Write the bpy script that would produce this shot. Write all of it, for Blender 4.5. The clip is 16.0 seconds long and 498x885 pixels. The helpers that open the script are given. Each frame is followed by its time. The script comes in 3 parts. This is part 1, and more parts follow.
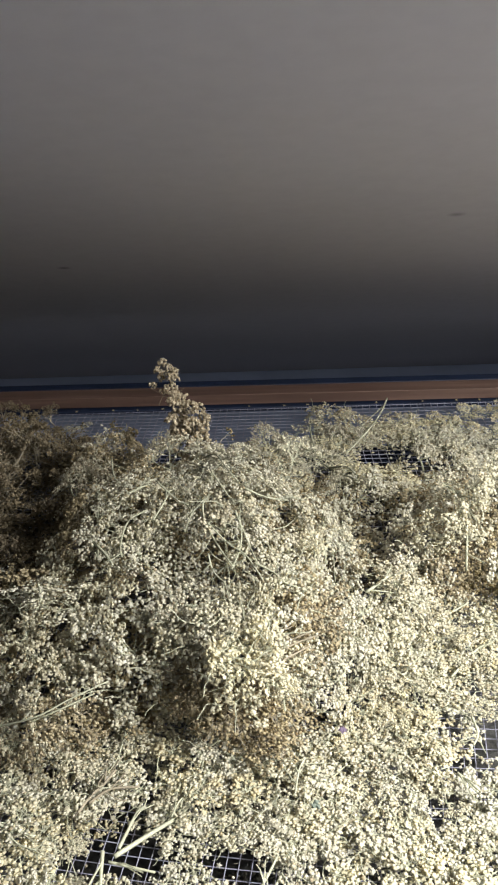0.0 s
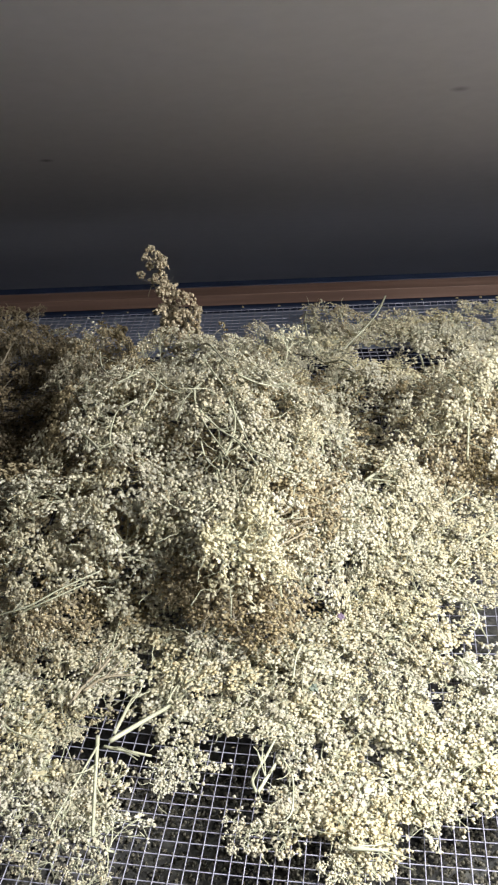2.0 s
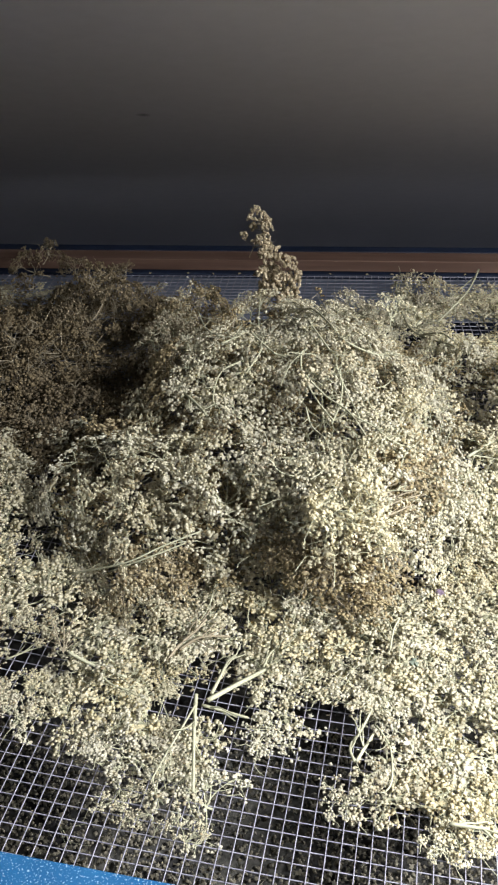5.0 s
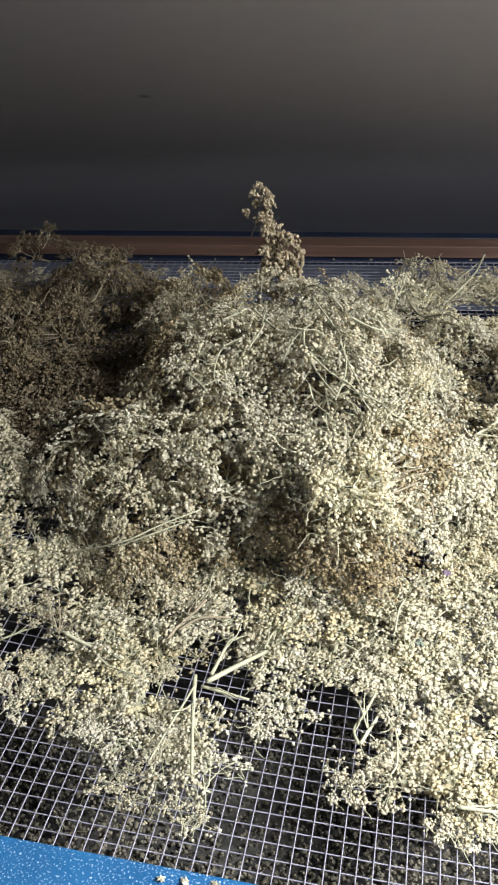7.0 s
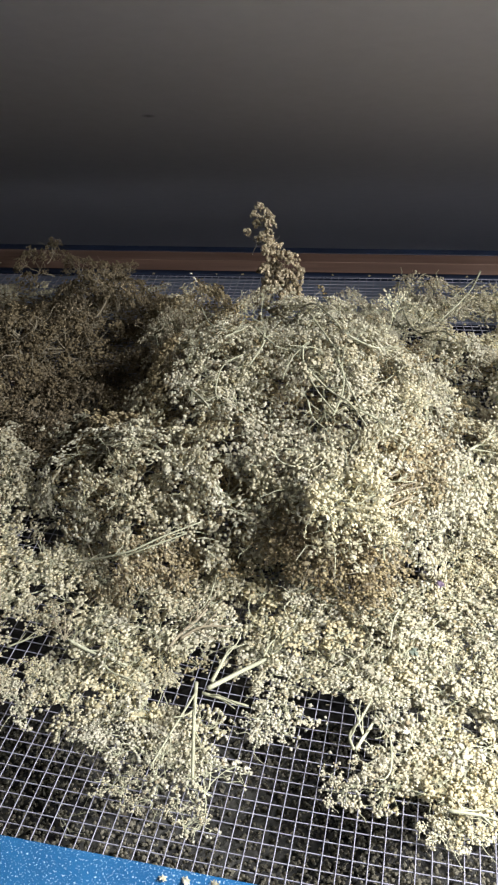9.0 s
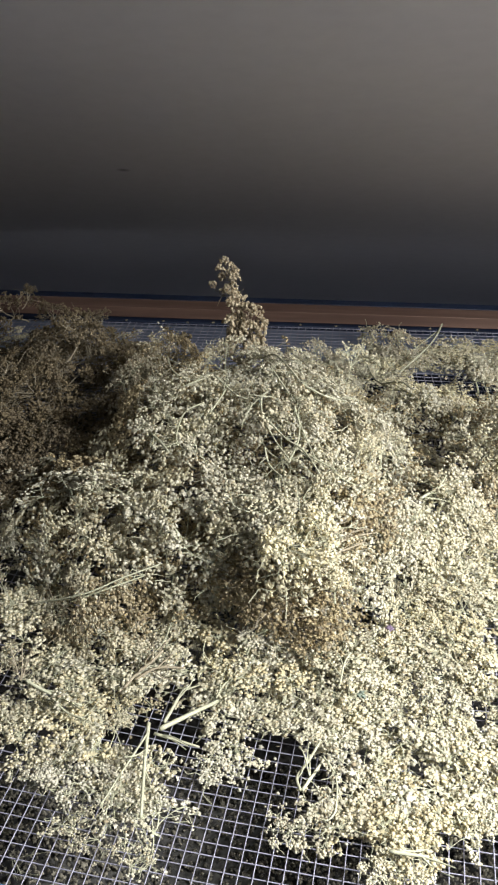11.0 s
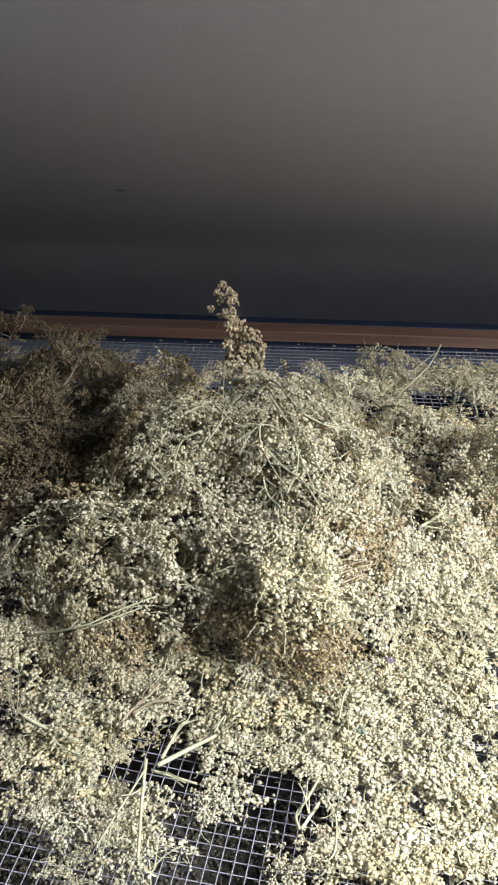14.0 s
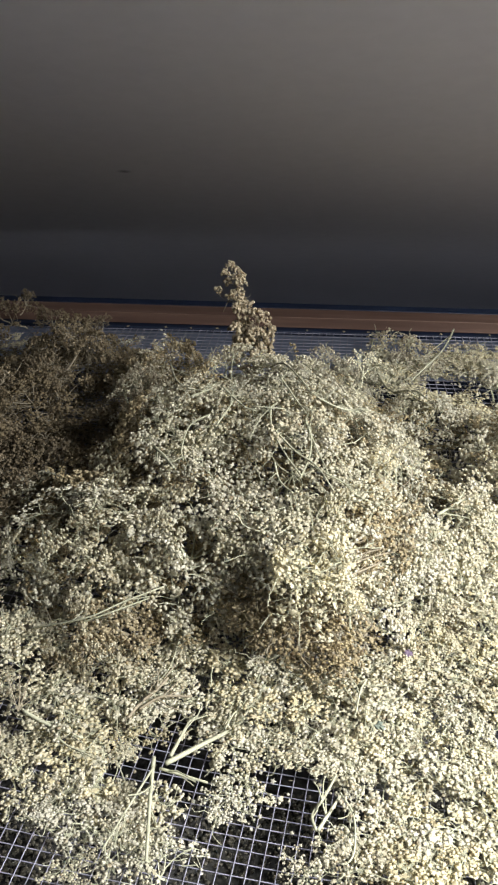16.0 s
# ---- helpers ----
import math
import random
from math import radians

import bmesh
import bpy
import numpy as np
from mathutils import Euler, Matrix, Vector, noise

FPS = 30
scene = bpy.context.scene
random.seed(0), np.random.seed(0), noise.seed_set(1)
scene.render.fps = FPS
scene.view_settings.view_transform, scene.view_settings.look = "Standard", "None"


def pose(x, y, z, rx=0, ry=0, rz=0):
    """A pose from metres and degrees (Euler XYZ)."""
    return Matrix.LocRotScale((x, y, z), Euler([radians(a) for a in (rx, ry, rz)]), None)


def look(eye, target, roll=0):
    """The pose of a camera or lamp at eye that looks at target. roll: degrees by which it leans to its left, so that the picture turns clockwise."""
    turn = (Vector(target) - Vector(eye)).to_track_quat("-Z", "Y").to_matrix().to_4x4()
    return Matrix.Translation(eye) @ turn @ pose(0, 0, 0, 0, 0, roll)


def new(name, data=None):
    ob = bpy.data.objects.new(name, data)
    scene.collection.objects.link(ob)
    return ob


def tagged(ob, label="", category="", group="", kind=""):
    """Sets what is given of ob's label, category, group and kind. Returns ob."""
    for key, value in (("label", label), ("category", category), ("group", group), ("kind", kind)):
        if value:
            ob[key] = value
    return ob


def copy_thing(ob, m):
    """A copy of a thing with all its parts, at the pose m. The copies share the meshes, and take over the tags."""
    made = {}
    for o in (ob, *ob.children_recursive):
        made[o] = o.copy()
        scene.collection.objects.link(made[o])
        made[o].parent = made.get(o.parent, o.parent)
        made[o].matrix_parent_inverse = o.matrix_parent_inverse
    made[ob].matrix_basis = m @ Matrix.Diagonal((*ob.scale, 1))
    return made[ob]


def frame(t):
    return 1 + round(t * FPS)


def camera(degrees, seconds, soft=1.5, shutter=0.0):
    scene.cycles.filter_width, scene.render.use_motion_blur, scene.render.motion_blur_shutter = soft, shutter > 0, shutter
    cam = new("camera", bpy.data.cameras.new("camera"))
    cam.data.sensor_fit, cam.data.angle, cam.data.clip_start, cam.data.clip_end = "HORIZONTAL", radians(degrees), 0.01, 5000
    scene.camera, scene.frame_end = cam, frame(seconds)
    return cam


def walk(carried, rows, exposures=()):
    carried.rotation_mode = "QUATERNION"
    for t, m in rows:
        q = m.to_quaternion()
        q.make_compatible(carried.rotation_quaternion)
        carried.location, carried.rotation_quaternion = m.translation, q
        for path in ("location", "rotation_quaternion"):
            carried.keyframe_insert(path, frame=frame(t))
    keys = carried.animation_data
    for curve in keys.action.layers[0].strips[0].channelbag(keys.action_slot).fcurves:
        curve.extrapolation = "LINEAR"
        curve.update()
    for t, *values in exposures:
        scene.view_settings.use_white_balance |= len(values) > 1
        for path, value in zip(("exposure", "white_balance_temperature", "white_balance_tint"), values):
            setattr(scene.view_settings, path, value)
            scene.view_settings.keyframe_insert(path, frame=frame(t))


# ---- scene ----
# ---------------------------------------------------------------- camera
cam = camera(32.8, 16.0, soft=2.2)
PATH = [
    (0.0, 0.0147, 0.078, 0.9185, 57.96, 1.99, 0.02),
    (0.5, 0.0136, 0.071, 0.9188, 57.93, 1.89, -0.01),
    (1.0, 0.0136, 0.0691, 0.8912, 57.62, 1.87, -0.23),
    (1.5, 0.0267, 0.0724, 0.8831, 55.04, 2.34, -1.11),
    (2.0, 0.0155, 0.0801, 0.8785, 53.25, 2.45, -0.55),
    (2.5, -0.0011, 0.0904, 0.8634, 50.97, 2.16, 1.27),
    (3.0, -0.0107, 0.09, 0.8657, 50.51, 1.91, 2.06),
    (3.5, -0.0253, 0.0911, 0.8643, 50.53, 1.8, 2.42),
    (4.0, -0.0272, 0.0822, 0.8758, 50.88, 1.76, 2.95),
    (6.5, -0.032, 0.0844, 0.862, 51.4, 1.45, 3.74),
    (7.0, -0.0288, 0.0833, 0.8522, 51.48, 1.53, 3.76),
    (7.5, -0.0281, 0.078, 0.8601, 51.46, 1.54, 3.77),
    (8.0, -0.0289, 0.0801, 0.8619, 51.37, 1.48, 3.77),
    (10.5, -0.0217, 0.0569, 0.8779, 54.34, 0.35, 3.76),
    (11.0, -0.0104, 0.0592, 0.88, 54.89, -0.08, 3.43),
    (11.5, -0.0122, 0.0643, 0.8747, 54.94, -0.07, 3.38),
    (12.0, -0.0114, 0.0679, 0.8799, 54.87, -0.07, 3.4),
    (12.5, -0.0125, 0.0706, 0.8789, 54.79, -0.07, 3.37),
    (13.0, -0.0125, 0.0713, 0.8811, 54.72, -0.04, 3.39),
    (13.5, -0.0101, 0.0702, 0.8854, 54.97, -0.08, 3.37),
    (14.0, -0.0117, 0.0722, 0.8906, 55.32, -0.17, 3.29),
    (14.5, -0.0121, 0.075, 0.8862, 55.25, -0.11, 3.3),
    (15.0, -0.0121, 0.0819, 0.8751, 55.15, -0.14, 3.31),
    (15.5, -0.0192, 0.0874, 0.8721, 55.11, -0.01, 3.38),
    (16.0, -0.0181, 0.0881, 0.8694, 55.04, 0.07, 3.34),
]

walk(cam, [(t, pose(x, y, z, rx, ry, rz)) for t, x, y, z, rx, ry, rz in PATH],
     exposures=[(0.0, 0.0), (16.0, 0.0)])

# ---------------------------------------------------------------- world and light
WORLD = 0.03
SKY = (0.42, 0.55, 1.0)
world = bpy.data.worlds.new("world")
scene.world = world
world.use_nodes = True
world.node_tree.nodes["Background"].inputs[0].default_value = (*SKY, 1)
world.node_tree.nodes["Background"].inputs[1].default_value = WORLD

# daylight in the opening of the roof window, which lies in the slope itself
SLOPE, EAVE_Y, RIDGE_Y = 0.63, 1.917, -1.30
WIN_X, WIN_Y, WIN_W, WIN_H = 0.56, 0.24, 0.26, 0.34
EAST = 0.80
FLOOR_Z = -0.15
PITCH = math.atan(SLOPE)
lamp_data = bpy.data.lights.new("window_daylight", "AREA")
lamp_data.shape, lamp_data.size, lamp_data.size_y = "RECTANGLE", WIN_W, WIN_H
lamp_data.energy, lamp_data.color = 29.5, (1.0, 0.99, 0.97)
window_lamp = new("window_daylight", lamp_data)
inward = Vector((0, -math.sin(PITCH), -math.cos(PITCH)))
eye = Vector((WIN_X, WIN_Y, SLOPE * (EAVE_Y - WIN_Y))) + inward * 0.02
window_lamp.matrix_world = look(eye, eye + inward * 0.80 + (Vector((0.0, 0.95, 0.36)) - eye).normalized() * 0.20)


# ---------------------------------------------------------------- materials
def mat(name, color, rough=0.8, metal=0.0):
    m = bpy.data.materials.new(name)
    m.use_nodes = True
    b = m.node_tree.nodes["Principled BSDF"]
    b.inputs["Base Color"].default_value = (*color, 1)
    b.inputs["Roughness"].default_value = rough
    b.inputs["Metallic"].default_value = metal
    return m, m.node_tree.nodes, m.node_tree.links, b


def noise_node(n, l, scale, detail=4.0, coord="Object", stretch=None):
    tc = n.new("ShaderNodeTexCoord")
    t = n.new("ShaderNodeTexNoise")
    t.inputs["Scale"].default_value = scale
    t.inputs["Detail"].default_value = detail
    if stretch:
        mp = n.new("ShaderNodeMapping")
        mp.inputs["Scale"].default_value = stretch
        l.new(tc.outputs[coord], mp.inputs["Vector"])
        l.new(mp.outputs["Vector"], t.inputs["Vector"])
    else:
        l.new(tc.outputs[coord], t.inputs["Vector"])
    return t.outputs["Fac"]


def ramp(n, l, fac, stops):
    r = n.new("ShaderNodeValToRGB")
    e = r.color_ramp.elements
    while len(e) < len(stops):
        e.new(0.5)
    for k, (p, c) in zip(e, stops):
        k.position, k.color = p, (*c, 1)
    l.new(fac, r.inputs["Fac"])
    return r.outputs["Color"]


def mix(n, l, fac, a, b, kind="MIX"):
    x = n.new("ShaderNodeMix")
    x.data_type, x.blend_type = "RGBA", kind
    if isinstance(fac, float):
        x.inputs[0].default_value = fac
    else:
        l.new(fac, x.inputs[0])
    for s, v in ((6, a), (7, b)):
        if isinstance(v, tuple):
            x.inputs[s].default_value = (*v, 1)
        else:
            l.new(v, x.inputs[s])
    return x.outputs[2]


def bump(n, l, b, fac, strength, distance):
    k = n.new("ShaderNodeBump")
    k.inputs["Strength"].default_value = strength
    k.inputs["Distance"].default_value = distance
    l.new(fac, k.inputs["Height"])
    l.new(k.outputs["Normal"], b.inputs["Normal"])


# small scuffs on the slope: place, half width, darkness
STAINS = [(-0.203, 0.979, 0.591, 0.009, 0.45), (0.194, 0.836, 0.681, 0.010, 0.6)]


def plaster_material():
    m, n, l, b = mat("plaster", (0.6, 0.6, 0.6), 0.9)
    big = noise_node(n, l, 2.2, 3.0)
    c = ramp(n, l, big, [(0.3, (0.37, 0.345, 0.345)), (0.7, (0.41, 0.385, 0.385))])
    fine = noise_node(n, l, 60.0, 6.0)
    c2 = mix(n, l, 0.10, c, ramp(n, l, fine, [(0.35, (0.30, 0.275, 0.27)), (0.65, (0.46, 0.435, 0.425))]))
    tc = n.new("ShaderNodeTexCoord")
    for x, y, z, wide, dark in STAINS:
        mp = n.new("ShaderNodeMapping")
        mp.inputs["Location"].default_value = (-x / wide, -y / (0.8 * wide), -z / wide)
        mp.inputs["Scale"].default_value = (1 / wide, 1 / (0.8 * wide), 1 / wide)
        ln = n.new("ShaderNodeVectorMath")
        ln.operation = "LENGTH"
        l.new(tc.outputs["Object"], mp.inputs["Vector"])
        l.new(mp.outputs["Vector"], ln.inputs[0])
        c2 = mix(n, l, 1.0, c2, ramp(n, l, ln.outputs["Value"], [(0.15, (dark, dark, dark)), (1.0, (1, 1, 1))]), "MULTIPLY")
    l.new(c2, b.inputs["Base Color"])
    bump(n, l, b, fine, 0.12, 0.002)
    return m


def wall_material():
    m, n, l, b = mat("bare_board", (0.2, 0.17, 0.14), 0.85)
    f = noise_node(n, l, 5.0, 5.0, stretch=(1.0, 1.0, 9.0))
    l.new(ramp(n, l, f, [(0.3, (0.07, 0.058, 0.048)), (0.7, (0.14, 0.115, 0.09))]), b.inputs["Base Color"])
    bump(n, l, b, f, 0.2, 0.002)
    return m


def bounce_white_material():
    m, n, l, b = mat("bounce_white", (0.74, 0.73, 0.72), 0.9)
    f = noise_node(n, l, 7.0, 5.0)
    l.new(ramp(n, l, f, [(0.3, (0.70, 0.69, 0.68)), (0.7, (0.78, 0.775, 0.77))]), b.inputs["Base Color"])
    bump(n, l, b, f, 0.15, 0.002)
    return m


def floor_material():
    m, n, l, b = mat("screed", (0.3, 0.3, 0.33), 0.85)
    f = noise_node(n, l, 9.0, 6.0)
    l.new(ramp(n, l, f, [(0.3, (0.27, 0.32, 0.44)), (0.7, (0.34, 0.40, 0.54))]), b.inputs["Base Color"])
    bump(n, l, b, f, 0.2, 0.003)
    return m


def blossom_material(name, dark, light, brown):
    m, n, l, b = mat(name, light, 0.85)
    geo = n.new("ShaderNodeNewGeometry")
    c = ramp(n, l, geo.outputs["Random Per Island"],
             [(0.0, brown), (0.12, dark), (0.45, light), (1.0, tuple(min(1, v * 1.08) for v in light))])
    oi = n.new("ShaderNodeObjectInfo")
    tone = ramp(n, l, oi.outputs["Random"], [(0.0, (0.88, 0.84, 0.74)), (0.35, (1, 1, 1)), (0.75, (1.0, 0.98, 0.90)), (1.0, (0.95, 0.93, 0.84))])
    c = mix(n, l, 1.0, c, tone, "MULTIPLY")
    l.new(c, b.inputs["Base Color"])
    b.inputs["Subsurface Weight"].default_value = 0.0
    tr = n.new("ShaderNodeBsdfTranslucent")
    l.new(c, tr.inputs["Color"])
    ms = n.new("ShaderNodeMixShader")
    ms.inputs[0].default_value = 0.36
    l.new(b.outputs[0], ms.inputs[1])
    l.new(tr.outputs[0], ms.inputs[2])
    l.new(ms.outputs[0], n["Material Output"].inputs[0])
    return m


def stalk_material(name, a, bcol):
    m, n, l, b = mat(name, a, 0.7)
    f = noise_node(n, l, 45.0, 4.0)
    oi = n.new("ShaderNodeObjectInfo")
    c = mix(n, l, oi.outputs["Random"], ramp(n, l, f, [(0.3, a), (0.7, bcol)]), ramp(n, l, f, [(0.3, tuple(v * 0.75 for v in a)), (0.7, a)]))
    l.new(c, b.inputs["Base Color"])
    return m


def wire_material():
    m, n, l, b = mat("galvanised_wire", (0.62, 0.62, 0.66), 0.5, 0.35)
    f = noise_node(n, l, 120.0, 3.0)
    l.new(ramp(n, l, f, [(0.3, (0.33, 0.33, 0.42)), (0.7, (0.45, 0.45, 0.55))]), b.inputs["Base Color"])
    return m


def blue_material():
    m, n, l, b = mat("blue_paint", (0.02, 0.2, 0.5), 0.45)
    tc = n.new("ShaderNodeTexCoord")
    v = n.new("ShaderNodeTexNoise")
    v.inputs["Scale"].default_value = 860.0
    v.inputs["Detail"].default_value = 3.0
    l.new(tc.outputs["Object"], v.inputs["Vector"])
    speck = ramp(n, l, v.outputs["Fac"], [(0.57, (0, 0, 0)), (0.70, (1, 1, 1))])
    big = noise_node(n, l, 30.0, 4.0)
    base = ramp(n, l, big, [(0.3, (0.007, 0.085, 0.235)), (0.7, (0.016, 0.13, 0.32))])
    l.new(mix(n, l, speck, base, (0.42, 0.56, 0.74)), b.inputs["Base Color"])
    bump(n, l, b, v.outputs["Fac"], 0.25, 0.001)
    return m


# the rails' blue paint with the shade at the back put into its colour
def shaded_blue_material():
    m, n, l, b = mat("shaded_blue_paint", (0.012, 0.03, 0.09), 0.5)
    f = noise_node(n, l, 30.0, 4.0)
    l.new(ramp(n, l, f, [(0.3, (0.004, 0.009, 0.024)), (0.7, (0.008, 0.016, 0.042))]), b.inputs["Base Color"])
    return m


def wood_material():
    m, n, l, b = mat("reddish_wood", (0.3, 0.14, 0.08), 0.6)
    f = noise_node(n, l, 6.0, 6.0, stretch=(1.0, 26.0, 26.0))
    g = noise_node(n, l, 2.0, 2.0, stretch=(1.0, 4.0, 4.0))
    c = ramp(n, l, f, [(0.3, (0.050, 0.029, 0.022)), (0.5, (0.090, 0.053, 0.040)), (0.72, (0.155, 0.100, 0.078))])
    c = mix(n, l, 0.4, c, ramp(n, l, g, [(0.3, (0.085, 0.045, 0.032)), (0.7, (0.19, 0.118, 0.088))]))
    l.new(c, b.inputs["Base Color"])
    bump(n, l, b, f, 0.3, 0.001)
    return m


# added sheet; dark tone and blotches stand in for shade under the mesh
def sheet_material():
    m, n, l, b = mat("shade_sheet", (0.05, 0.048, 0.044), 0.9)
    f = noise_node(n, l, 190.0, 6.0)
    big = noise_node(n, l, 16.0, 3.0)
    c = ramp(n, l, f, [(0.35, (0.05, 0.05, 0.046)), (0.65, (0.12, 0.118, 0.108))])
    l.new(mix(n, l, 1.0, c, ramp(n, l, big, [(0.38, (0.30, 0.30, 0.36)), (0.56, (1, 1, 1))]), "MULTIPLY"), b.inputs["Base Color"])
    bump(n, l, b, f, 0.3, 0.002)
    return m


SHEET = sheet_material()
PLASTER, SCREED, BOARD, BOUNCE_WHITE = plaster_material(), floor_material(), wall_material(), bounce_white_material()
CREAM = blossom_material("cream_blossom", (0.62, 0.585, 0.45), (0.70, 0.677, 0.565), (0.44, 0.37, 0.25))
# colour of browned heads, which also stands in for shade in hollows and gaps
BROWN = blossom_material("browned_shaded_blossom", (0.35, 0.295, 0.18), (0.49, 0.42, 0.275), (0.20, 0.145, 0.08))
YELLOW = blossom_material("yellow_blossom", (0.69, 0.64, 0.455), (0.79, 0.745, 0.575), (0.57, 0.485, 0.31))
# browned heads, with the shade of the heap's left end put into the colour
SHADED_BROWN = blossom_material("shaded_brown_blossom", (0.15, 0.117, 0.072), (0.29, 0.24, 0.16), (0.07, 0.052, 0.03))
BEIGE = blossom_material("beige_blossom", (0.50, 0.45, 0.34), (0.66, 0.62, 0.50), (0.32, 0.25, 0.16))
# blossoms of the tray below; the shade there is put into their colour
SHADED_GREY = blossom_material("shaded_grey_blossom", (0.19, 0.185, 0.16), (0.31, 0.30, 0.26), (0.10, 0.09, 0.07))
OCHRE = blossom_material("ochre_blossom", (0.42, 0.35, 0.235), (0.58, 0.50, 0.36), (0.26, 0.19, 0.11))
STALK = stalk_material("pale_green_stalk", (0.39, 0.395, 0.275), (0.54, 0.545, 0.41))
TAN_STALK = stalk_material("tan_stalk", (0.28, 0.24, 0.165), (0.40, 0.355, 0.26))
WIRE, BLUE, SHADED_BLUE, WOOD = wire_material(), blue_material(), shaded_blue_material(), wood_material()


# ---------------------------------------------------------------- building helpers
def link(name, verts, faces, material, parent=None, label="", smooth=False):
    me = bpy.data.meshes.new(name)
    me.from_pydata(verts, [], faces)
    me.materials.append(material)
    if smooth:
        me.polygons.foreach_set("use_smooth", [True] * len(me.polygons))
    me.update()
    ob = new(name, me)
    ob.parent = parent
    return tagged(ob, label)


def part(name, bm, material, parent=None, label=""):
    me = bpy.data.meshes.new(name)
    bm.to_mesh(me)
    bm.free()
    me.materials.append(material)
    ob = new(name, me)
    ob.parent = parent
    return tagged(ob, label)


def block(x0, x1, y0, y1, z0, z1, bevel=0.0, cuts=0):
    bm = bmesh.new()
    bmesh.ops.create_cube(bm, size=1.0, matrix=Matrix.Translation(((x0 + x1) / 2, (y0 + y1) / 2, (z0 + z1) / 2)) @ Matrix.Diagonal((x1 - x0, y1 - y0, z1 - z0, 1)))
    if bevel:
        bmesh.ops.bevel(bm, geom=bm.edges[:], offset=bevel, segments=2, affect="EDGES", profile=0.5)
    return bm


class Tubes:
    """Collects thin tapered tubes into one mesh."""

    def __init__(self):
        self.v, self.f = [], []

    def add(self, pts, r0, r1, sides=3, cap=False):
        n, base = len(pts), len(self.v)
        for i, p in enumerate(pts):
            a, b = pts[max(i - 1, 0)], pts[min(i + 1, n - 1)]
            d = Vector(b) - Vector(a)
            d = d.normalized() if d.length > 1e-9 else Vector((0, 0, 1))
            s = d.orthogonal().normalized()
            q = d.cross(s)
            r = r0 + (r1 - r0) * i / max(n - 1, 1)
            for k in range(sides):
                w = 2 * math.pi * k / sides
                self.v.append(tuple(Vector(p) + s * (r * math.cos(w)) + q * (r * math.sin(w))))
        for i in range(n - 1):
            for k in range(sides):
                a, b = base + i * sides + k, base + i * sides + (k + 1) % sides
                self.f.append((a, b, b + sides, a + sides))
        if cap:
            self.f.append(tuple(base + k for k in range(sides))[::-1])
            self.f.append(tuple(base + (n - 1) * sides + k for k in range(sides)))


# ---------------------------------------------------------------- attic: floor, slope, walls

def attic():
    t = 0.08
    ob = part("floor", block(-1.9, EAST, -3.2, 2.4, FLOOR_Z - t, FLOOR_Z), SCREED)
    tagged(ob, "dusty blue-grey attic floor under the drying trays", "floor", kind="structure")

    def slab(name, y0, y1, z0, z1, label, cat):
        bm = bmesh.new()
        d = Vector((0, y1 - y0, z1 - z0)).normalized()
        up = Vector((0, -d.z, d.y)) if d.y > 0 else Vector((0, d.z, -d.y))
        if up.z < 0:
            up = -up
        lo = [(-1.9, y0, z0), (EAST, y0, z0), (EAST, y1, z1), (-1.9, y1, z1)]
        vs = [bm.verts.new(p) for p in lo] + [bm.verts.new(Vector(p) + up * t) for p in lo]
        for q in ((3, 2, 1, 0), (4, 5, 6, 7), (0, 1, 5, 4), (1, 2, 6, 5), (2, 3, 7, 6), (3, 0, 4, 7)):
            bm.faces.new([vs[i] for i in q])
        bmesh.ops.recalc_face_normals(bm, faces=bm.faces[:])
        tagged(part(name, bm, PLASTER), label, cat, kind="structure")

    ridge = SLOPE * (EAVE_Y - RIDGE_Y)
    # the slope over the trays, with the roof window's opening
    hx, hy = WIN_W / 2 + 0.01, (WIN_H / 2 + 0.01) * math.cos(PITCH)
    bm = bmesh.new()
    lift = Vector((0, SLOPE, 1)).normalized() * t
    for xa, xb, ya, yb in ((-1.9, WIN_X - hx, RIDGE_Y, EAVE_Y + 0.34), (WIN_X + hx, EAST, RIDGE_Y, EAVE_Y + 0.34),
                           (WIN_X - hx, WIN_X + hx, RIDGE_Y, WIN_Y - hy), (WIN_X - hx, WIN_X + hx, WIN_Y + hy, EAVE_Y + 0.34)):
        lo = [Vector((x, y, SLOPE * (EAVE_Y - y))) for x, y in ((xa, ya), (xb, ya), (xb, yb), (xa, yb))]
        vs = [bm.verts.new(p) for p in lo] + [bm.verts.new(p + lift) for p in lo]
        for q in ((3, 2, 1, 0), (4, 5, 6, 7), (0, 1, 5, 4), (1, 2, 6, 5), (2, 3, 7, 6), (3, 0, 4, 7)):
            bm.faces.new([vs[i] for i in q])
    bmesh.ops.remove_doubles(bm, verts=bm.verts[:], dist=0.0001)
    bmesh.ops.recalc_face_normals(bm, faces=bm.faces[:])
    tagged(part("ceiling", bm, PLASTER), "matt grey plastered sloping attic ceiling above the trays", "ceiling", kind="structure")
    slab("ceiling_rear", -3.2, RIDGE_Y, ridge - 1.9 * 0.3, ridge, "grey plastered attic ceiling on the other side of the ridge", "ceiling")
    tagged(part("wall_west", block(-1.98, -1.9, -3.2, 2.4, FLOOR_Z, 2.2), BOARD), "plain dark boarded gable wall", "wall", kind="structure")
    tagged(part("wall_south", block(-1.9, EAST, -3.28, -3.2, FLOOR_Z, 2.2), BOARD), "plain dark boarded wall closing the attic", "wall", kind="structure")
    # unseen wall, set close and pale to throw light back on the slope
    tagged(part("bounce_wall_east", block(EAST, EAST + 0.08, -3.2, 2.4, FLOOR_Z, 2.2), BOUNCE_WHITE), "unseen pale gable wall added to bounce light on to the slope", "wall", kind="structure")


attic()

# ---------------------------------------------------------------- the drying tray
CELL = 0.008
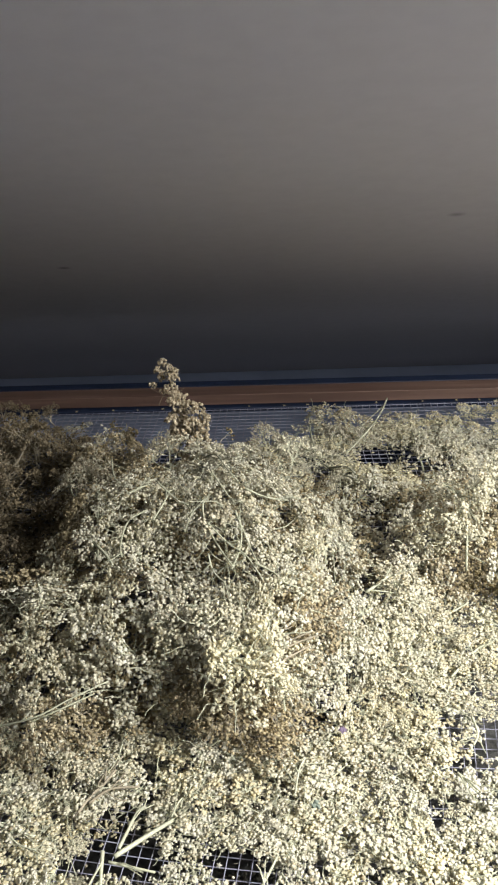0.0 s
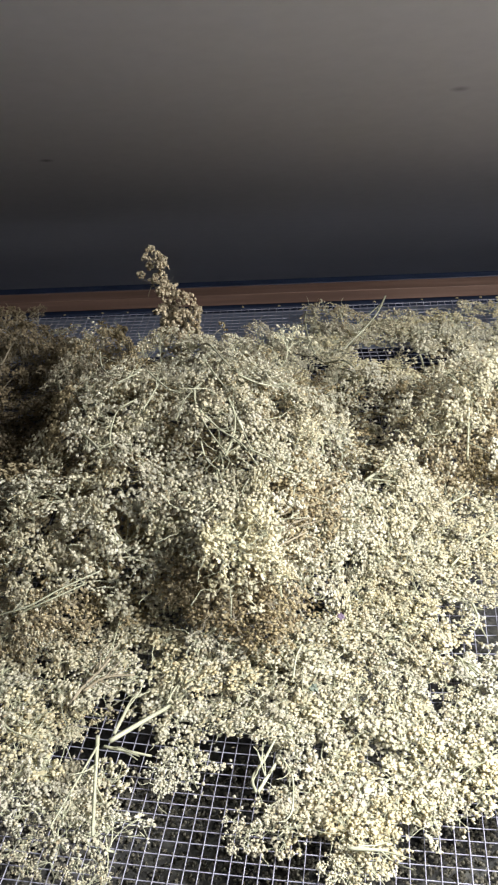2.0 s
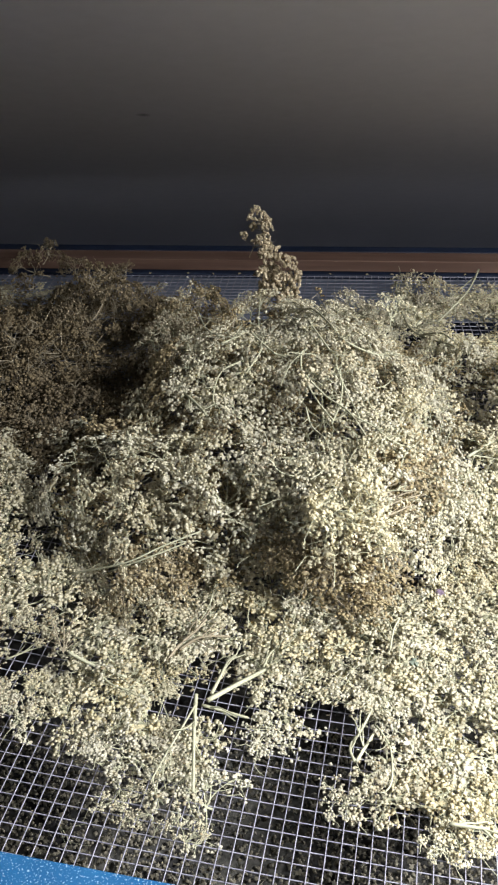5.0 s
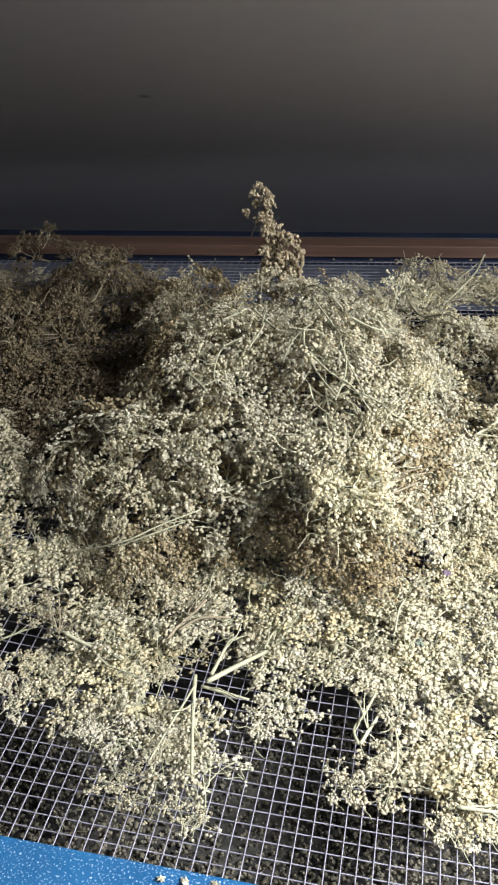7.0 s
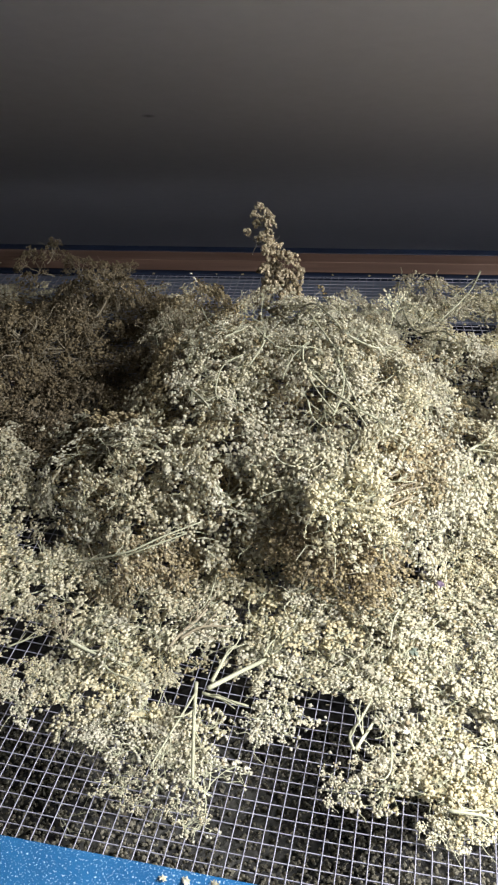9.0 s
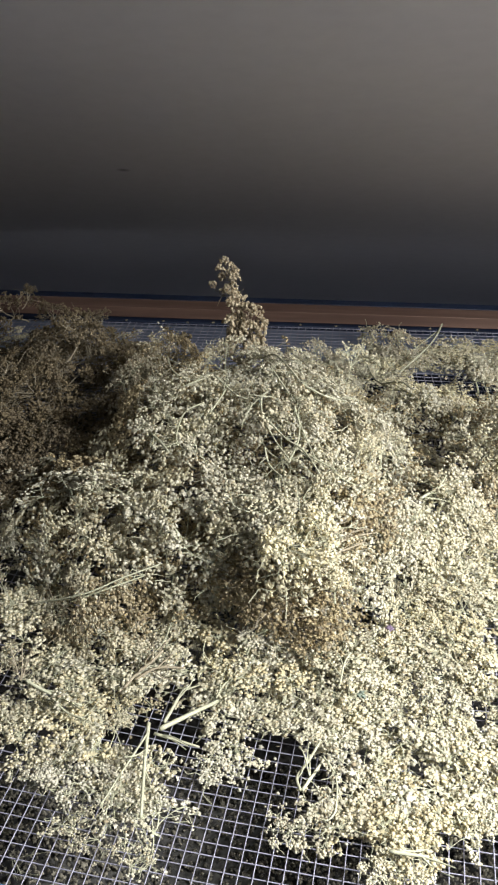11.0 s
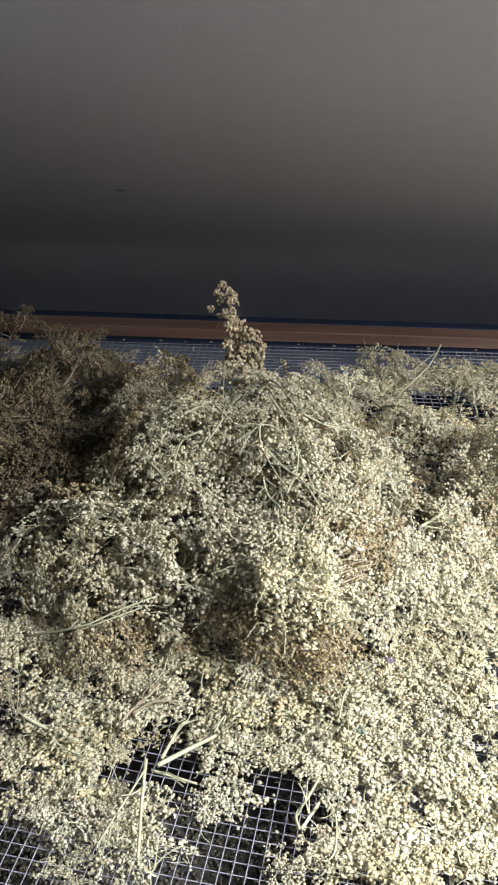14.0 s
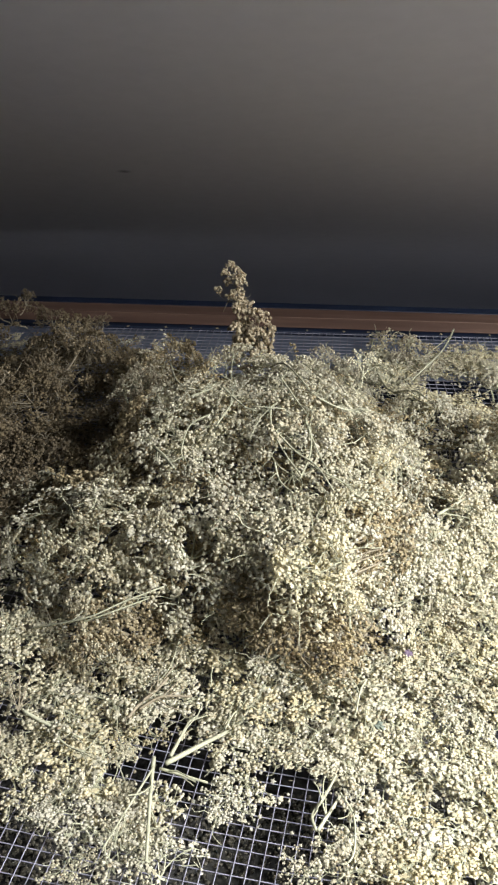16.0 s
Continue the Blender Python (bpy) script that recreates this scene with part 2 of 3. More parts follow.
TRAY_TURN = radians(-8.0)


def mesh_z(x, y):
    s = min(max((y - 0.80) / 0.14, 0.0), 1.0)
    return 0.431 - 0.011 * s * s * (3 - 2 * s) - 0.026 * math.exp(-(x / 0.22) ** 2 - ((y - 0.45) / 0.13) ** 2)


def weave(u, v):
    """The place in the plan of a crossing of the wires: turned with the front rail, square to the batten at the back."""
    s = min(max((v - 0.55) / 0.36, 0.0), 1.0)
    s = s * s * (3 - 2 * s)
    turn = TRAY_TURN * (1 - s)
    shift = 0.14 * (v - 0.28) * (1 - 0.45 * s)
    return u * math.cos(turn) + shift, v + u * math.sin(turn)


def wire_mesh(parent, lift=0.0, u0=-0.56, u1=0.50, v0=0.262, v1=0.955):
    tubes = Tubes()
    rng = random.Random(4)
    r = 0.00034
    cols, rws = int((u1 - u0) / CELL), int((v1 - v0) / CELL)
    for i in range(cols + 1):
        u, jit = u0 + i * CELL, rng.uniform(-0.0003, 0.0003)
        pts = []
        for k in range(0, rws + 1, 2):
            x, y = weave(u + jit, v0 + k * CELL)
            if y < 0.958:
                pts.append((x, y, mesh_z(x, y) + lift + 0.0004))
        tubes.add(pts, r, r, 4)
    for k in range(rws + 1):
        v, jit = v0 + k * CELL, rng.uniform(-0.0003, 0.0003)
        pts = []
        for i in range(0, cols + 1, 2):
            x, y = weave(u0 + i * CELL, v + jit)
            if y < 0.958:
                pts.append((x, y, mesh_z(x, y) + lift - 0.0004))
        if len(pts) > 1:
            tubes.add(pts, r, r, 4)
    return link("wire_mesh", tubes.v, tubes.f, WIRE, parent, "galvanised welded wire mesh sagging in the middle", smooth=True)


def drying_tray():
    tray = new("drying_tray")
    tagged(tray, "wire mesh drying tray with blue front rail and wooden rear batten", "drying tray")
    wire_mesh(tray)
    rail = part("front_rail", block(-0.60, 0.62, -0.0275, 0.0, -0.024, 0.0, 0.002), BLUE, tray, "bright blue painted rail with white flecks")
    rail.matrix_basis = pose(-0.0523, 0.2680, 0.4365, 0, 0, -7.4)
    skew = Matrix.Translation((0, 0.98, 0)) @ pose(0, 0, 0, 0, 0, -0.6) @ Matrix.Translation((0, -0.98, 0))
    batten = part("batten", block(-0.75, 0.70, 0.9600, 0.9820, 0.4212, 0.4345, 0.0005), WOOD, tray, "reddish brown wooden batten")
    rear_rail = part("rear_rail", block(-0.75, 0.70, 0.9830, 0.9972, 0.4165, 0.4345, 0.0015), SHADED_BLUE, tray, "blue painted rear rail, coloured dark for shade")
    ledge = part("rear_ledge", block(-0.75, 0.70, 0.9545, 0.9820, 0.4140, 0.4196, 0.0012), SHADED_BLUE, tray, "blue painted ledge under the mesh, coloured dark for shade")
    for ob in (batten, rear_rail, ledge):
        ob.matrix_basis = skew
    return tray


drying_tray()


# ---------------------------------------------------------------- elderflower
def blossom(rng, v, f, p, d, size, opened=0.25):
    """One dried blossom: a round bud, or now and then with its five petals crumpled open round a raised middle."""
    d = d.normalized()
    s = d.orthogonal().normalized()
    q = d.cross(s)
    b, r, ph = len(v), size * 0.5, rng.uniform(0, 6.28)
    star = rng.random() < opened
    n = 10 if star else 4
    for k in range(n):
        w = ph + k * 6.2832 / n + rng.uniform(-0.12, 0.12)
        rr, up = r * rng.uniform(0.95, 1.15), r * rng.uniform(-0.15, 0.2)
        if star:
            rr, up = (rr * 0.62, up + r * 0.1) if k % 2 else (rr * rng.uniform(1.05, 1.35), r * rng.uniform(-0.3, 0.4))
        v.append(tuple(p + s * (rr * math.cos(w)) + q * (rr * math.sin(w)) + d * up))
    v.append(tuple(p + d * (r * (rng.uniform(0.2, 0.5) if star else rng.uniform(0.75, 0.95)))))
    if not star:
        v.append(tuple(p - d * (r * 0.8)))
    for k in range(n):
        a, c = b + k, b + (k + 1) % n
        f.append((a, c, b + n))
        if not star:
            f.append((c, a, b + n + 1))


def curve_to(rng, p, d, length, bend, n=3):
    pts = [p.copy()]
    for i in range(n):
        d = (d + Vector((rng.gauss(0, bend), rng.gauss(0, bend), rng.gauss(0, bend)))).normalized()
        p = p + d * (length / n)
        pts.append(p.copy())
    return pts, d


def spread(rng, d, angle):
    s = d.orthogonal().normalized()
    s.rotate(Matrix.Rotation(rng.uniform(0, 6.283), 3, d))
    return (d * math.cos(angle) + s * math.sin(angle)).normalized()


def umbel_data(seed, flat, reach=0.034, stem=0.05, rays=6, narrow=1.0, size=0.0036, twigs=(4, 6), ends=(4, 5), heads=(3, 5), opened=0.25, fine=False):
    """A flower head: main stalk, rays that branch twice and blossoms close on their ends, about the middle of its blossoms."""
    rng = random.Random(seed)
    tubes, v, f = Tubes(), [], []
    up = Vector((0, 0, 1))
    pts, d = curve_to(rng, -up * stem, up, stem, 0.12, 4)
    base = pts[-1]
    tubes.add(pts, 0.0013, 0.0009, 5)
    for i in range(rays):
        a = rng.uniform(0.45, 1.3) if i else 0.15
        pts, d1 = curve_to(rng, base, spread(rng, up, a), reach * rng.uniform(0.75, 1.2), 0.17, 3)
        tubes.add(pts, 0.0007, 0.00045, 4)
        for _ in range(rng.randint(*twigs)):
            pts2, d2 = curve_to(rng, pts[-1], spread(rng, (d1 + up * 0.7).normalized(), rng.uniform(0.3, 1.25)), reach * rng.uniform(0.25, 0.5), 0.28, 2)
            tubes.add(pts2, 0.00042, 0.00032, 3)
            for _ in range(rng.randint(*ends)):
                pts3, d3 = curve_to(rng, pts2[-1], spread(rng, (d2 + up * 0.5).normalized(), rng.uniform(0.3, 1.35)), rng.uniform(0.005, 0.0095), 0.25, 1)
                if fine or rng.random() < 0.4:
                    tubes.add(pts3, 0.00030, 0.00024, 3)
                for _ in range(rng.randint(*heads)):
                    d4 = spread(rng, (d3 + up * 0.4).normalized(), rng.uniform(0.3, 1.6))
                    p4 = pts3[-1] + d4 * rng.uniform(0.0014, 0.0052)
                    if fine and rng.random() < 0.4:
                        tubes.add([pts3[-1], p4], 0.00024, 0.00020, 3)
                    blossom(rng, v, f, p4, d4, size * rng.uniform(0.78, 1.2), opened)
    for _ in range(4):
        p = Vector(v[rng.randrange(len(v))]) * 0.85
        pts, _d = curve_to(rng, p, spread(rng, up, rng.uniform(0.7, 1.5)), rng.uniform(0.020, 0.040), 0.33, 6)
        tubes.add(pts, 0.00050, 0.00028, 3)
    mid = sum((Vector(p) for p in v[::7]), Vector()) / len(v[::7])
    squash = lambda ps: [((p[0] - mid.x) * narrow, (p[1] - mid.y) * narrow, (p[2] - mid.z) * flat) for p in ps]  # noqa: E731
    return squash(tubes.v), tubes.f, squash(v), f


def head_from(data, bloom, stalk, label, name="elderflower"):
    tv, tf, v, f = data
    head = new(name)
    small = name == "elderflower_sprig"
    tagged(head, label or "dried cream elderflower head in the heap on the mesh", "flower spray" if small else "flower head", "small sprays on the bare mesh" if small else "elderflower heads on the tray")
    link("branching_stalk", tv, tf, stalk, head, "thin pale green branching stalk")
    tagged(link("blossom_spray", v, f, bloom, head, smooth=True), kind="stuff")
    return head


def umbel(seed, flat, reach=0.034, bloom=CREAM, stalk=STALK, label="", name="elderflower", **more):
    return head_from(umbel_data(seed, flat, reach, **more), bloom, stalk, label, name)


def gather(items):
    """Joins heads at their places into one set of meshes: (data, matrix) pairs."""
    tv, tf, v, f = [], [], [], []
    for (a, b, c, d), m in items:
        n, k = len(tv), len(v)
        tv += [tuple(m @ Vector(p)) for p in a]
        tf += [tuple(i + n for i in q) for q in b]
        v += [tuple(m @ Vector(p)) for p in c]
        f += [tuple(i + k for i in q) for q in d]
    return tv, tf, v, f


# the heap: tops of its mounds (x, y, height over the mesh, reach), and the line where its steep front stands
MOUNDS = [
    (-0.012, 0.605, 0.126, 0.079), (-0.104, 0.616, 0.113, 0.066), (0.010, 0.520, 0.108, 0.062), (-0.002, 0.466, 0.090, 0.032),
    (-0.088, 0.535, 0.098, 0.066), (-0.128, 0.465, 0.060, 0.034), (-0.130, 0.712, 0.103, 0.045), (-0.222, 0.768, 0.080, 0.052),
    (-0.295, 0.717, 0.058, 0.073), (-0.307, 0.563, 0.036, 0.071), (0.110, 0.575, 0.058, 0.045), (0.174, 0.632, 0.108, 0.039),
    (0.290, 0.640, 0.100, 0.070), (0.111, 0.706, 0.046, 0.046), (0.180, 0.770, 0.038, 0.045), (-0.012, 0.682, 0.098, 0.050),
    (-0.158, 0.540, 0.077, 0.046), (-0.200, 0.655, 0.046, 0.060), (-0.058, 0.690, 0.100, 0.042),
]
FRONT_X = (-0.40, -0.20, -0.15, -0.10, -0.065, -0.035, -0.005, 0.045, 0.075, 0.105, 0.135, 0.170, 0.400)
FRONT_Y = (0.500, 0.485, 0.442, 0.462, 0.474, 0.468, 0.445, 0.468, 0.505, 0.530, 0.570, 0.590, 0.600)
# where the thin layer ends towards the front rail
EDGE_X = (-0.40, -0.195, -0.169, -0.155, -0.135, -0.125, -0.105, -0.080, -0.068, -0.047, -0.030, -0.014, 0.0, 0.023, 0.039, 0.062, 0.075, 0.12, 0.40)
EDGE_Y = (0.370, 0.354, 0.347, 0.330, 0.332, 0.299, 0.293, 0.291, 0.352, 0.345, 0.337, 0.348, 0.304, 0.302, 0.291, 0.291, 0.302, 0.32, 0.33)
# bare patches of mesh: place, radius
HOLES = [(-0.086, 0.393, 0.016), (-0.070, 0.386, 0.011), (0.000, 0.371, 0.019), (0.080, 0.428, 0.006), 
         (-0.207, 0.408, 0.010), (0.166, 0.470, 0.013), (0.117, 0.414, 0.006), (0.128, 0.806, 0.024), (0.060, 0.778, 0.010), (0.253, 0.879, 0.012)]


def smooth(a):
    a = min(max(a, 0.0), 1.0)
    return a * a * (3 - 2 * a)


def front(x):
    return float(np.interp(x, FRONT_X, FRONT_Y))


def edge(x):
    return float(np.interp(x, EDGE_X, EDGE_Y))


def bare(x, y):
    """Distance to the rim of the nearest bare patch."""
    return min(math.hypot(x - hx, y - hy) - r for hx, hy, r in HOLES)


def heap(x, y):
    """Height of the flower heap over the mesh."""
    s = 0.0
    for mx, my, h, r in MOUNDS:
        s += (h * math.exp(-0.7 * ((x - mx) ** 2 + (y - my) ** 2) / r ** 2)) ** 4
    u = smooth((y - front(x) + 0.012) / 0.028)
    pit = 1 - 0.30 * math.exp(-((x + 0.185) ** 2 + (y - 0.660) ** 2) / 0.050 ** 2)
    apron = (0.022 if x < 0.04 else 0.008) * math.exp(-((y - 0.45) / 0.035) ** 2)
    return 0.010 + apron * (1 - u) + s ** 0.25 * u * pit


KINDS = [umbel(11 + k, 0.50, 0.034 + 0.003 * (k % 3)) for k in range(8)]
FLATS = [umbel(31 + k, 0.24, 0.034 + 0.003 * (k % 3), bloom=CREAM if k % 3 else YELLOW, stem=0.03, label="flattened cream elderflower head spread on the mesh") for k in range(5)]
LOBES = [umbel(81 + k, 0.26, 0.022, bloom=YELLOW if k == 1 else CREAM, stem=0.035, rays=6, twigs=(3, 5), ends=(3, 4), size=0.0035, opened=0.22, fine=True, name="elderflower_sprig", label="small cream elderflower spray lying flat on bare mesh") for k in range(4)]
SPRAYS = [umbel(86 + k, 0.22, 0.028, stem=0.04, rays=5, twigs=(3, 4), ends=(2, 4), heads=(2, 4), size=0.0035, opened=0.22, fine=True, name="elderflower_sprig", label="thin airy elderflower spray lying on bare mesh") for k in range(3)]
YELLOWS = [umbel(91 + k, 0.5, 0.017, bloom=YELLOW, size=0.0034, opened=0.45, rays=6, twigs=(3, 4), ends=(3, 4), heads=(2, 4), stem=0.025, label="yellowed elderflower head overhanging the heap") for k in range(2)]
LITTLES = [umbel(95 + k, 0.45, 0.017, size=0.0031, rays=6, twigs=(3, 4), ends=(3, 4), heads=(2, 4), stem=0.025, label="small cream elderflower head on the front of the heap") for k in range(2)]
HOLLOWS = [umbel(101 + k, 0.5, 0.017, bloom=BROWN, stalk=TAN_STALK, size=0.0030, rays=6, twigs=(3, 4), ends=(3, 4), heads=(2, 4), stem=0.02, label="small elderflower head in a hollow of the heap, browned partly for shade") for k in range(2)]
BROWNS = [umbel(51 + k, 0.60, 0.032, bloom=BROWN, stalk=TAN_STALK, label="browned dried elderflower head deep in the heap") for k in range(3)]
SHADED_BROWNS = [umbel(61 + k, 0.60, 0.032, bloom=SHADED_BROWN, stalk=TAN_STALK, label="browned elderflower head, coloured darker for the heap's shaded end") for k in range(3)]
OLIVES = [umbel(67 + k, 0.60, 0.030, bloom=BEIGE, stalk=STALK, size=0.0028, label="dull olive elderflower head behind the heap") for k in range(2)]
USED = set()


def put(kind, m, scale=1.0):
    """Places the first of a kind itself, and copies of it after that."""
    if kind in USED:
        ob = copy_thing(kind, m)
    else:
        USED.add(kind)
        ob = kind
        ob.matrix_basis = m
    ob.scale = (scale, scale, scale)
    return ob


RNG = random.Random(7)


def lay_thin():
    """Small heads lying flat in front of the heap, where the mesh shows between them."""
    step = 0.0215
    for i in range(-15, 16):
        for j in range(0, 13):
            x, y = i * step + RNG.uniform(-0.007, 0.007), 0.306 + j * step + RNG.uniform(-0.007, 0.007)
            r, e = bare(x, y), y - edge(x)
            if y > min(front(x) + 0.004, 0.460 if -0.034 < x < 0.03 else 1.0) or e < 0.009 or r < 0.008 or x < -0.27 or x > 0.25:
                continue
            sparse = y < 0.345 and x < -0.065
            s = min(RNG.uniform(0.82, 1.05), 0.45 + 26 * max(r - 0.008, 0), 0.45 + 16 * max(e - 0.009, 0)) * (0.8 if sparse else 1.0)
            put(RNG.choice(SPRAYS if sparse else LOBES), Matrix.Translation((x, y, mesh_z(x, y) + max(0.007, heap(x, y) - 0.006))) @ pose(0, 0, 0, RNG.uniform(-12, 12), RNG.uniform(-12, 12), RNG.uniform(0, 360)), s)


def lay_rear():
    """Thin cover between the back of the heap and the batten."""
    for i in range(13):
        for j in range(9):
            x, y = 0.015 + i * 0.023 + RNG.uniform(-0.008, 0.008), 0.715 + j * 0.022 + RNG.uniform(-0.008, 0.008)
            r = bare(x, y)
            if heap(x, y) > 0.034 or r < 0.008 or y > 0.886 - (0.03 if x < 0.07 else 0.0):
                continue
            put(RNG.choice(LOBES), Matrix.Translation((x, y, mesh_z(x, y) + max(0.007, heap(x, y) - 0.006))) @ pose(0, 0, 0, RNG.uniform(-10, 10), RNG.uniform(-10, 10), RNG.uniform(0, 360)), min(0.9, 0.45 + 26 * max(r - 0.008, 0)))


def lay_heap():
    """The heap from its front to the batten, heads tilted with its surface, more of them where it stands steep."""
    step = 0.036
    for i in range(-11, 10):
        for j in range(0, 14):
            x0, y0 = i * step + RNG.uniform(-0.013, 0.013), 0.445 + j * step + RNG.uniform(-0.013, 0.013)
            e = 0.016
            for n in range(3):
                x, y = x0 + (n and RNG.uniform(-0.02, 0.02)), y0 + (n and RNG.uniform(-0.014, 0.014))
                h, r = heap(x, y), bare(x, y)
                if y < front(x) - 0.004 or y > (0.888 if x > 0.07 else 0.905 if x < -0.19 else 0.80) or x < -0.30 - 0.25 * (y - 0.45) or x > 0.25 + 0.25 * (y - 0.45):
                    continue
                if (-0.060 < x < 0.034 and y < 0.502 and h < 0.092) or (0.012 < x < 0.056 and 0.470 < y < 0.516):
                    continue
                nrm = Vector((heap(x - e, y) - heap(x + e, y), heap(x, y - e) - heap(x, y + e), 2 * e)).normalized()
                if n and nrm.z > 0.62 - 0.22 * (n - 1):
                    continue
                turn = nrm.to_track_quat("Z", "Y").to_matrix().to_4x4()
                # here the shade behind the crest is partly put into the heads' colour
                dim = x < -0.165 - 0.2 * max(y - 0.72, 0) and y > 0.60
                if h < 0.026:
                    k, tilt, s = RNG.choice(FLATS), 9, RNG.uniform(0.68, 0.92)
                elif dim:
                    k, tilt, s = RNG.choice(SHADED_BROWNS), 22, RNG.uniform(0.78, 1.0)
                elif x < -0.075 - 0.5 * max(0.70 - y, 0) and y > 0.62:
                    k, tilt, s = RNG.choice(BROWNS + OLIVES), 18, RNG.uniform(0.76, 0.98)
                elif RNG.random() < 0.012:
                    k, tilt, s = RNG.choice(BROWNS), 30, RNG.uniform(0.75, 1.0)
                else:
                    k, tilt, s = RNG.choice(KINDS), 13, RNG.uniform(0.76, 0.95)
                if r < 0.045:
                    if r < 0.010:
                        continue
                    k, s = RNG.choice(LOBES), min(0.95, (r + 0.005) / 0.030)
                if y > 0.66:
                    s, tilt = s * 0.88, tilt * 0.6
                z = mesh_z(x, y) + max(h - 0.014, 0.009)
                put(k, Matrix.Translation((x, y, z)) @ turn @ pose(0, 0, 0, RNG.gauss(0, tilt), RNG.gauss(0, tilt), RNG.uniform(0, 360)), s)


lay_thin()
lay_rear()
lay_heap()
# yellow heads that overhang the front of the heap
for k, (x, y, z, lean, s) in enumerate(((-0.018, 0.460, 0.514, 36, 0.85), (-0.002, 0.455, 0.515, 38, 0.9), (0.014, 0.460, 0.511, 40, 0.85), (-0.006, 0.470, 0.521, 22, 0.95), (0.010, 0.474, 0.522, 20, 0.9),
                                       (0.018, 0.458, 0.500, 50, 0.7), (0.024, 0.460, 0.489, 55, 0.6), (0.058, 0.578, 0.516, 25, 0.8), (0.046, 0.570, 0.520, 25, 0.7))):
    put(YELLOWS[k % 2], Matrix.Translation((x, y, z)) @ pose(0, 0, 0, lean, 8 * (k % 4) - 10, 90 * k), s)
# browned ones in the hollow under them and beside them, and where the heap's other fronts stand open; the brown partly
# paints the shade there
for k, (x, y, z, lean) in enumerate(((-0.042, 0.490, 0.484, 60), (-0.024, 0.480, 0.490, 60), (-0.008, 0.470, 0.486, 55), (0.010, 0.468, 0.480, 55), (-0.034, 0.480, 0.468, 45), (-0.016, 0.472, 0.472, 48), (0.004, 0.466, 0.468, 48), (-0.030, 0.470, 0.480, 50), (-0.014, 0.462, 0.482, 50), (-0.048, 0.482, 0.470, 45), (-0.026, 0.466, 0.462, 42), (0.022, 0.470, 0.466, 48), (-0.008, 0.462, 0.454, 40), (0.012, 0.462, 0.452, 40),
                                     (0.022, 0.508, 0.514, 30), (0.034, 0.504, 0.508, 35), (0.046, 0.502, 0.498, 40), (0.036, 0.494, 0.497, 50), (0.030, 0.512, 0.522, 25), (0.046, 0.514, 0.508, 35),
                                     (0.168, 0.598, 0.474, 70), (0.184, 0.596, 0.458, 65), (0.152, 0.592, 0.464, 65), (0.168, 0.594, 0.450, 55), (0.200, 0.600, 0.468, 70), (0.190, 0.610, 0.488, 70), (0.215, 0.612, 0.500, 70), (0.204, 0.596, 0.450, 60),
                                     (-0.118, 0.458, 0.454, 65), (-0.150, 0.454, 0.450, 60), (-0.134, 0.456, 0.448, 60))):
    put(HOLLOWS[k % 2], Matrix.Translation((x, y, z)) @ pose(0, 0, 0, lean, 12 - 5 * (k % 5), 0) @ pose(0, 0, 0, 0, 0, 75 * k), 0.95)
# small cream heads round the rim of the hollow, on the sunlit flank and over gaps at the heap's side
for k, (x, y, z, lean) in enumerate(((-0.052, 0.494, 0.500, 45), (-0.036, 0.490, 0.505, 45), (-0.022, 0.480, 0.511, 40), (-0.042, 0.504, 0.514, 35), (-0.024, 0.496, 0.519, 30), (0.000, 0.484, 0.520, 25), (0.018, 0.490, 0.520, 25), (-0.010, 0.498, 0.524, 20), (0.008, 0.502, 0.526, 20), (0.022, 0.520, 0.528, 20), (0.038, 0.520, 0.522, 20),
                                     (0.056, 0.508, 0.498, 40), (0.066, 0.516, 0.494, 40), (0.076, 0.522, 0.482, 45), (0.052, 0.500, 0.484, 50), (0.064, 0.508, 0.480, 50), (0.036, 0.482, 0.482, 55), (0.046, 0.490, 0.474, 55), (0.034, 0.474, 0.466, 50),
                                     (0.100, 0.540, 0.464, 45), (0.112, 0.556, 0.480, 40), (0.092, 0.528, 0.452, 40), (0.106, 0.530, 0.444, 25), (0.122, 0.548, 0.450, 25), (0.150, 0.578, 0.448, 30), (0.176, 0.578, 0.438, 20), (-0.050, 0.482, 0.456, 45), (-0.060, 0.484, 0.474, 50))):
    put(LITTLES[k % 2], Matrix.Translation((x, y, z)) @ pose(0, 0, 0, lean, 9 * (k % 4) - 12, 0) @ pose(0, 0, 0, 0, 0, 65 * k), 0.95)
# a small white sprig that stands up behind the crest
for x, y, z, turn in ((0.040, 0.668, 0.540, 20), (0.058, 0.672, 0.536, 140)):
    put(SPRAYS[0], Matrix.Translation((x, y, z)) @ pose(0, 0, 0, 40, 15, turn), 0.62)
# small sprigs that close the foot of the overhang
for k, (x, y) in enumerate(((-0.028, 0.446), (-0.008, 0.450), (0.012, 0.449), (0.030, 0.455), (0.046, 0.462), (0.062, 0.474), (0.098, 0.434), (0.096, 0.415), (0.110, 0.446), (0.062, 0.440), (0.050, 0.425), (0.000, 0.460), (0.015, 0.462), (0.032, 0.468), (0.004, 0.412), (0.022, 0.406), (0.013, 0.398), (0.092, 0.508), (0.104, 0.524))):
    put(LOBES[k % 4], Matrix.Translation((x, y, mesh_z(x, y) + 0.012)) @ pose(0, 0, 0, 9 - 4 * (k % 5), 3 * (k % 6) - 8, 77 * k), 0.74)
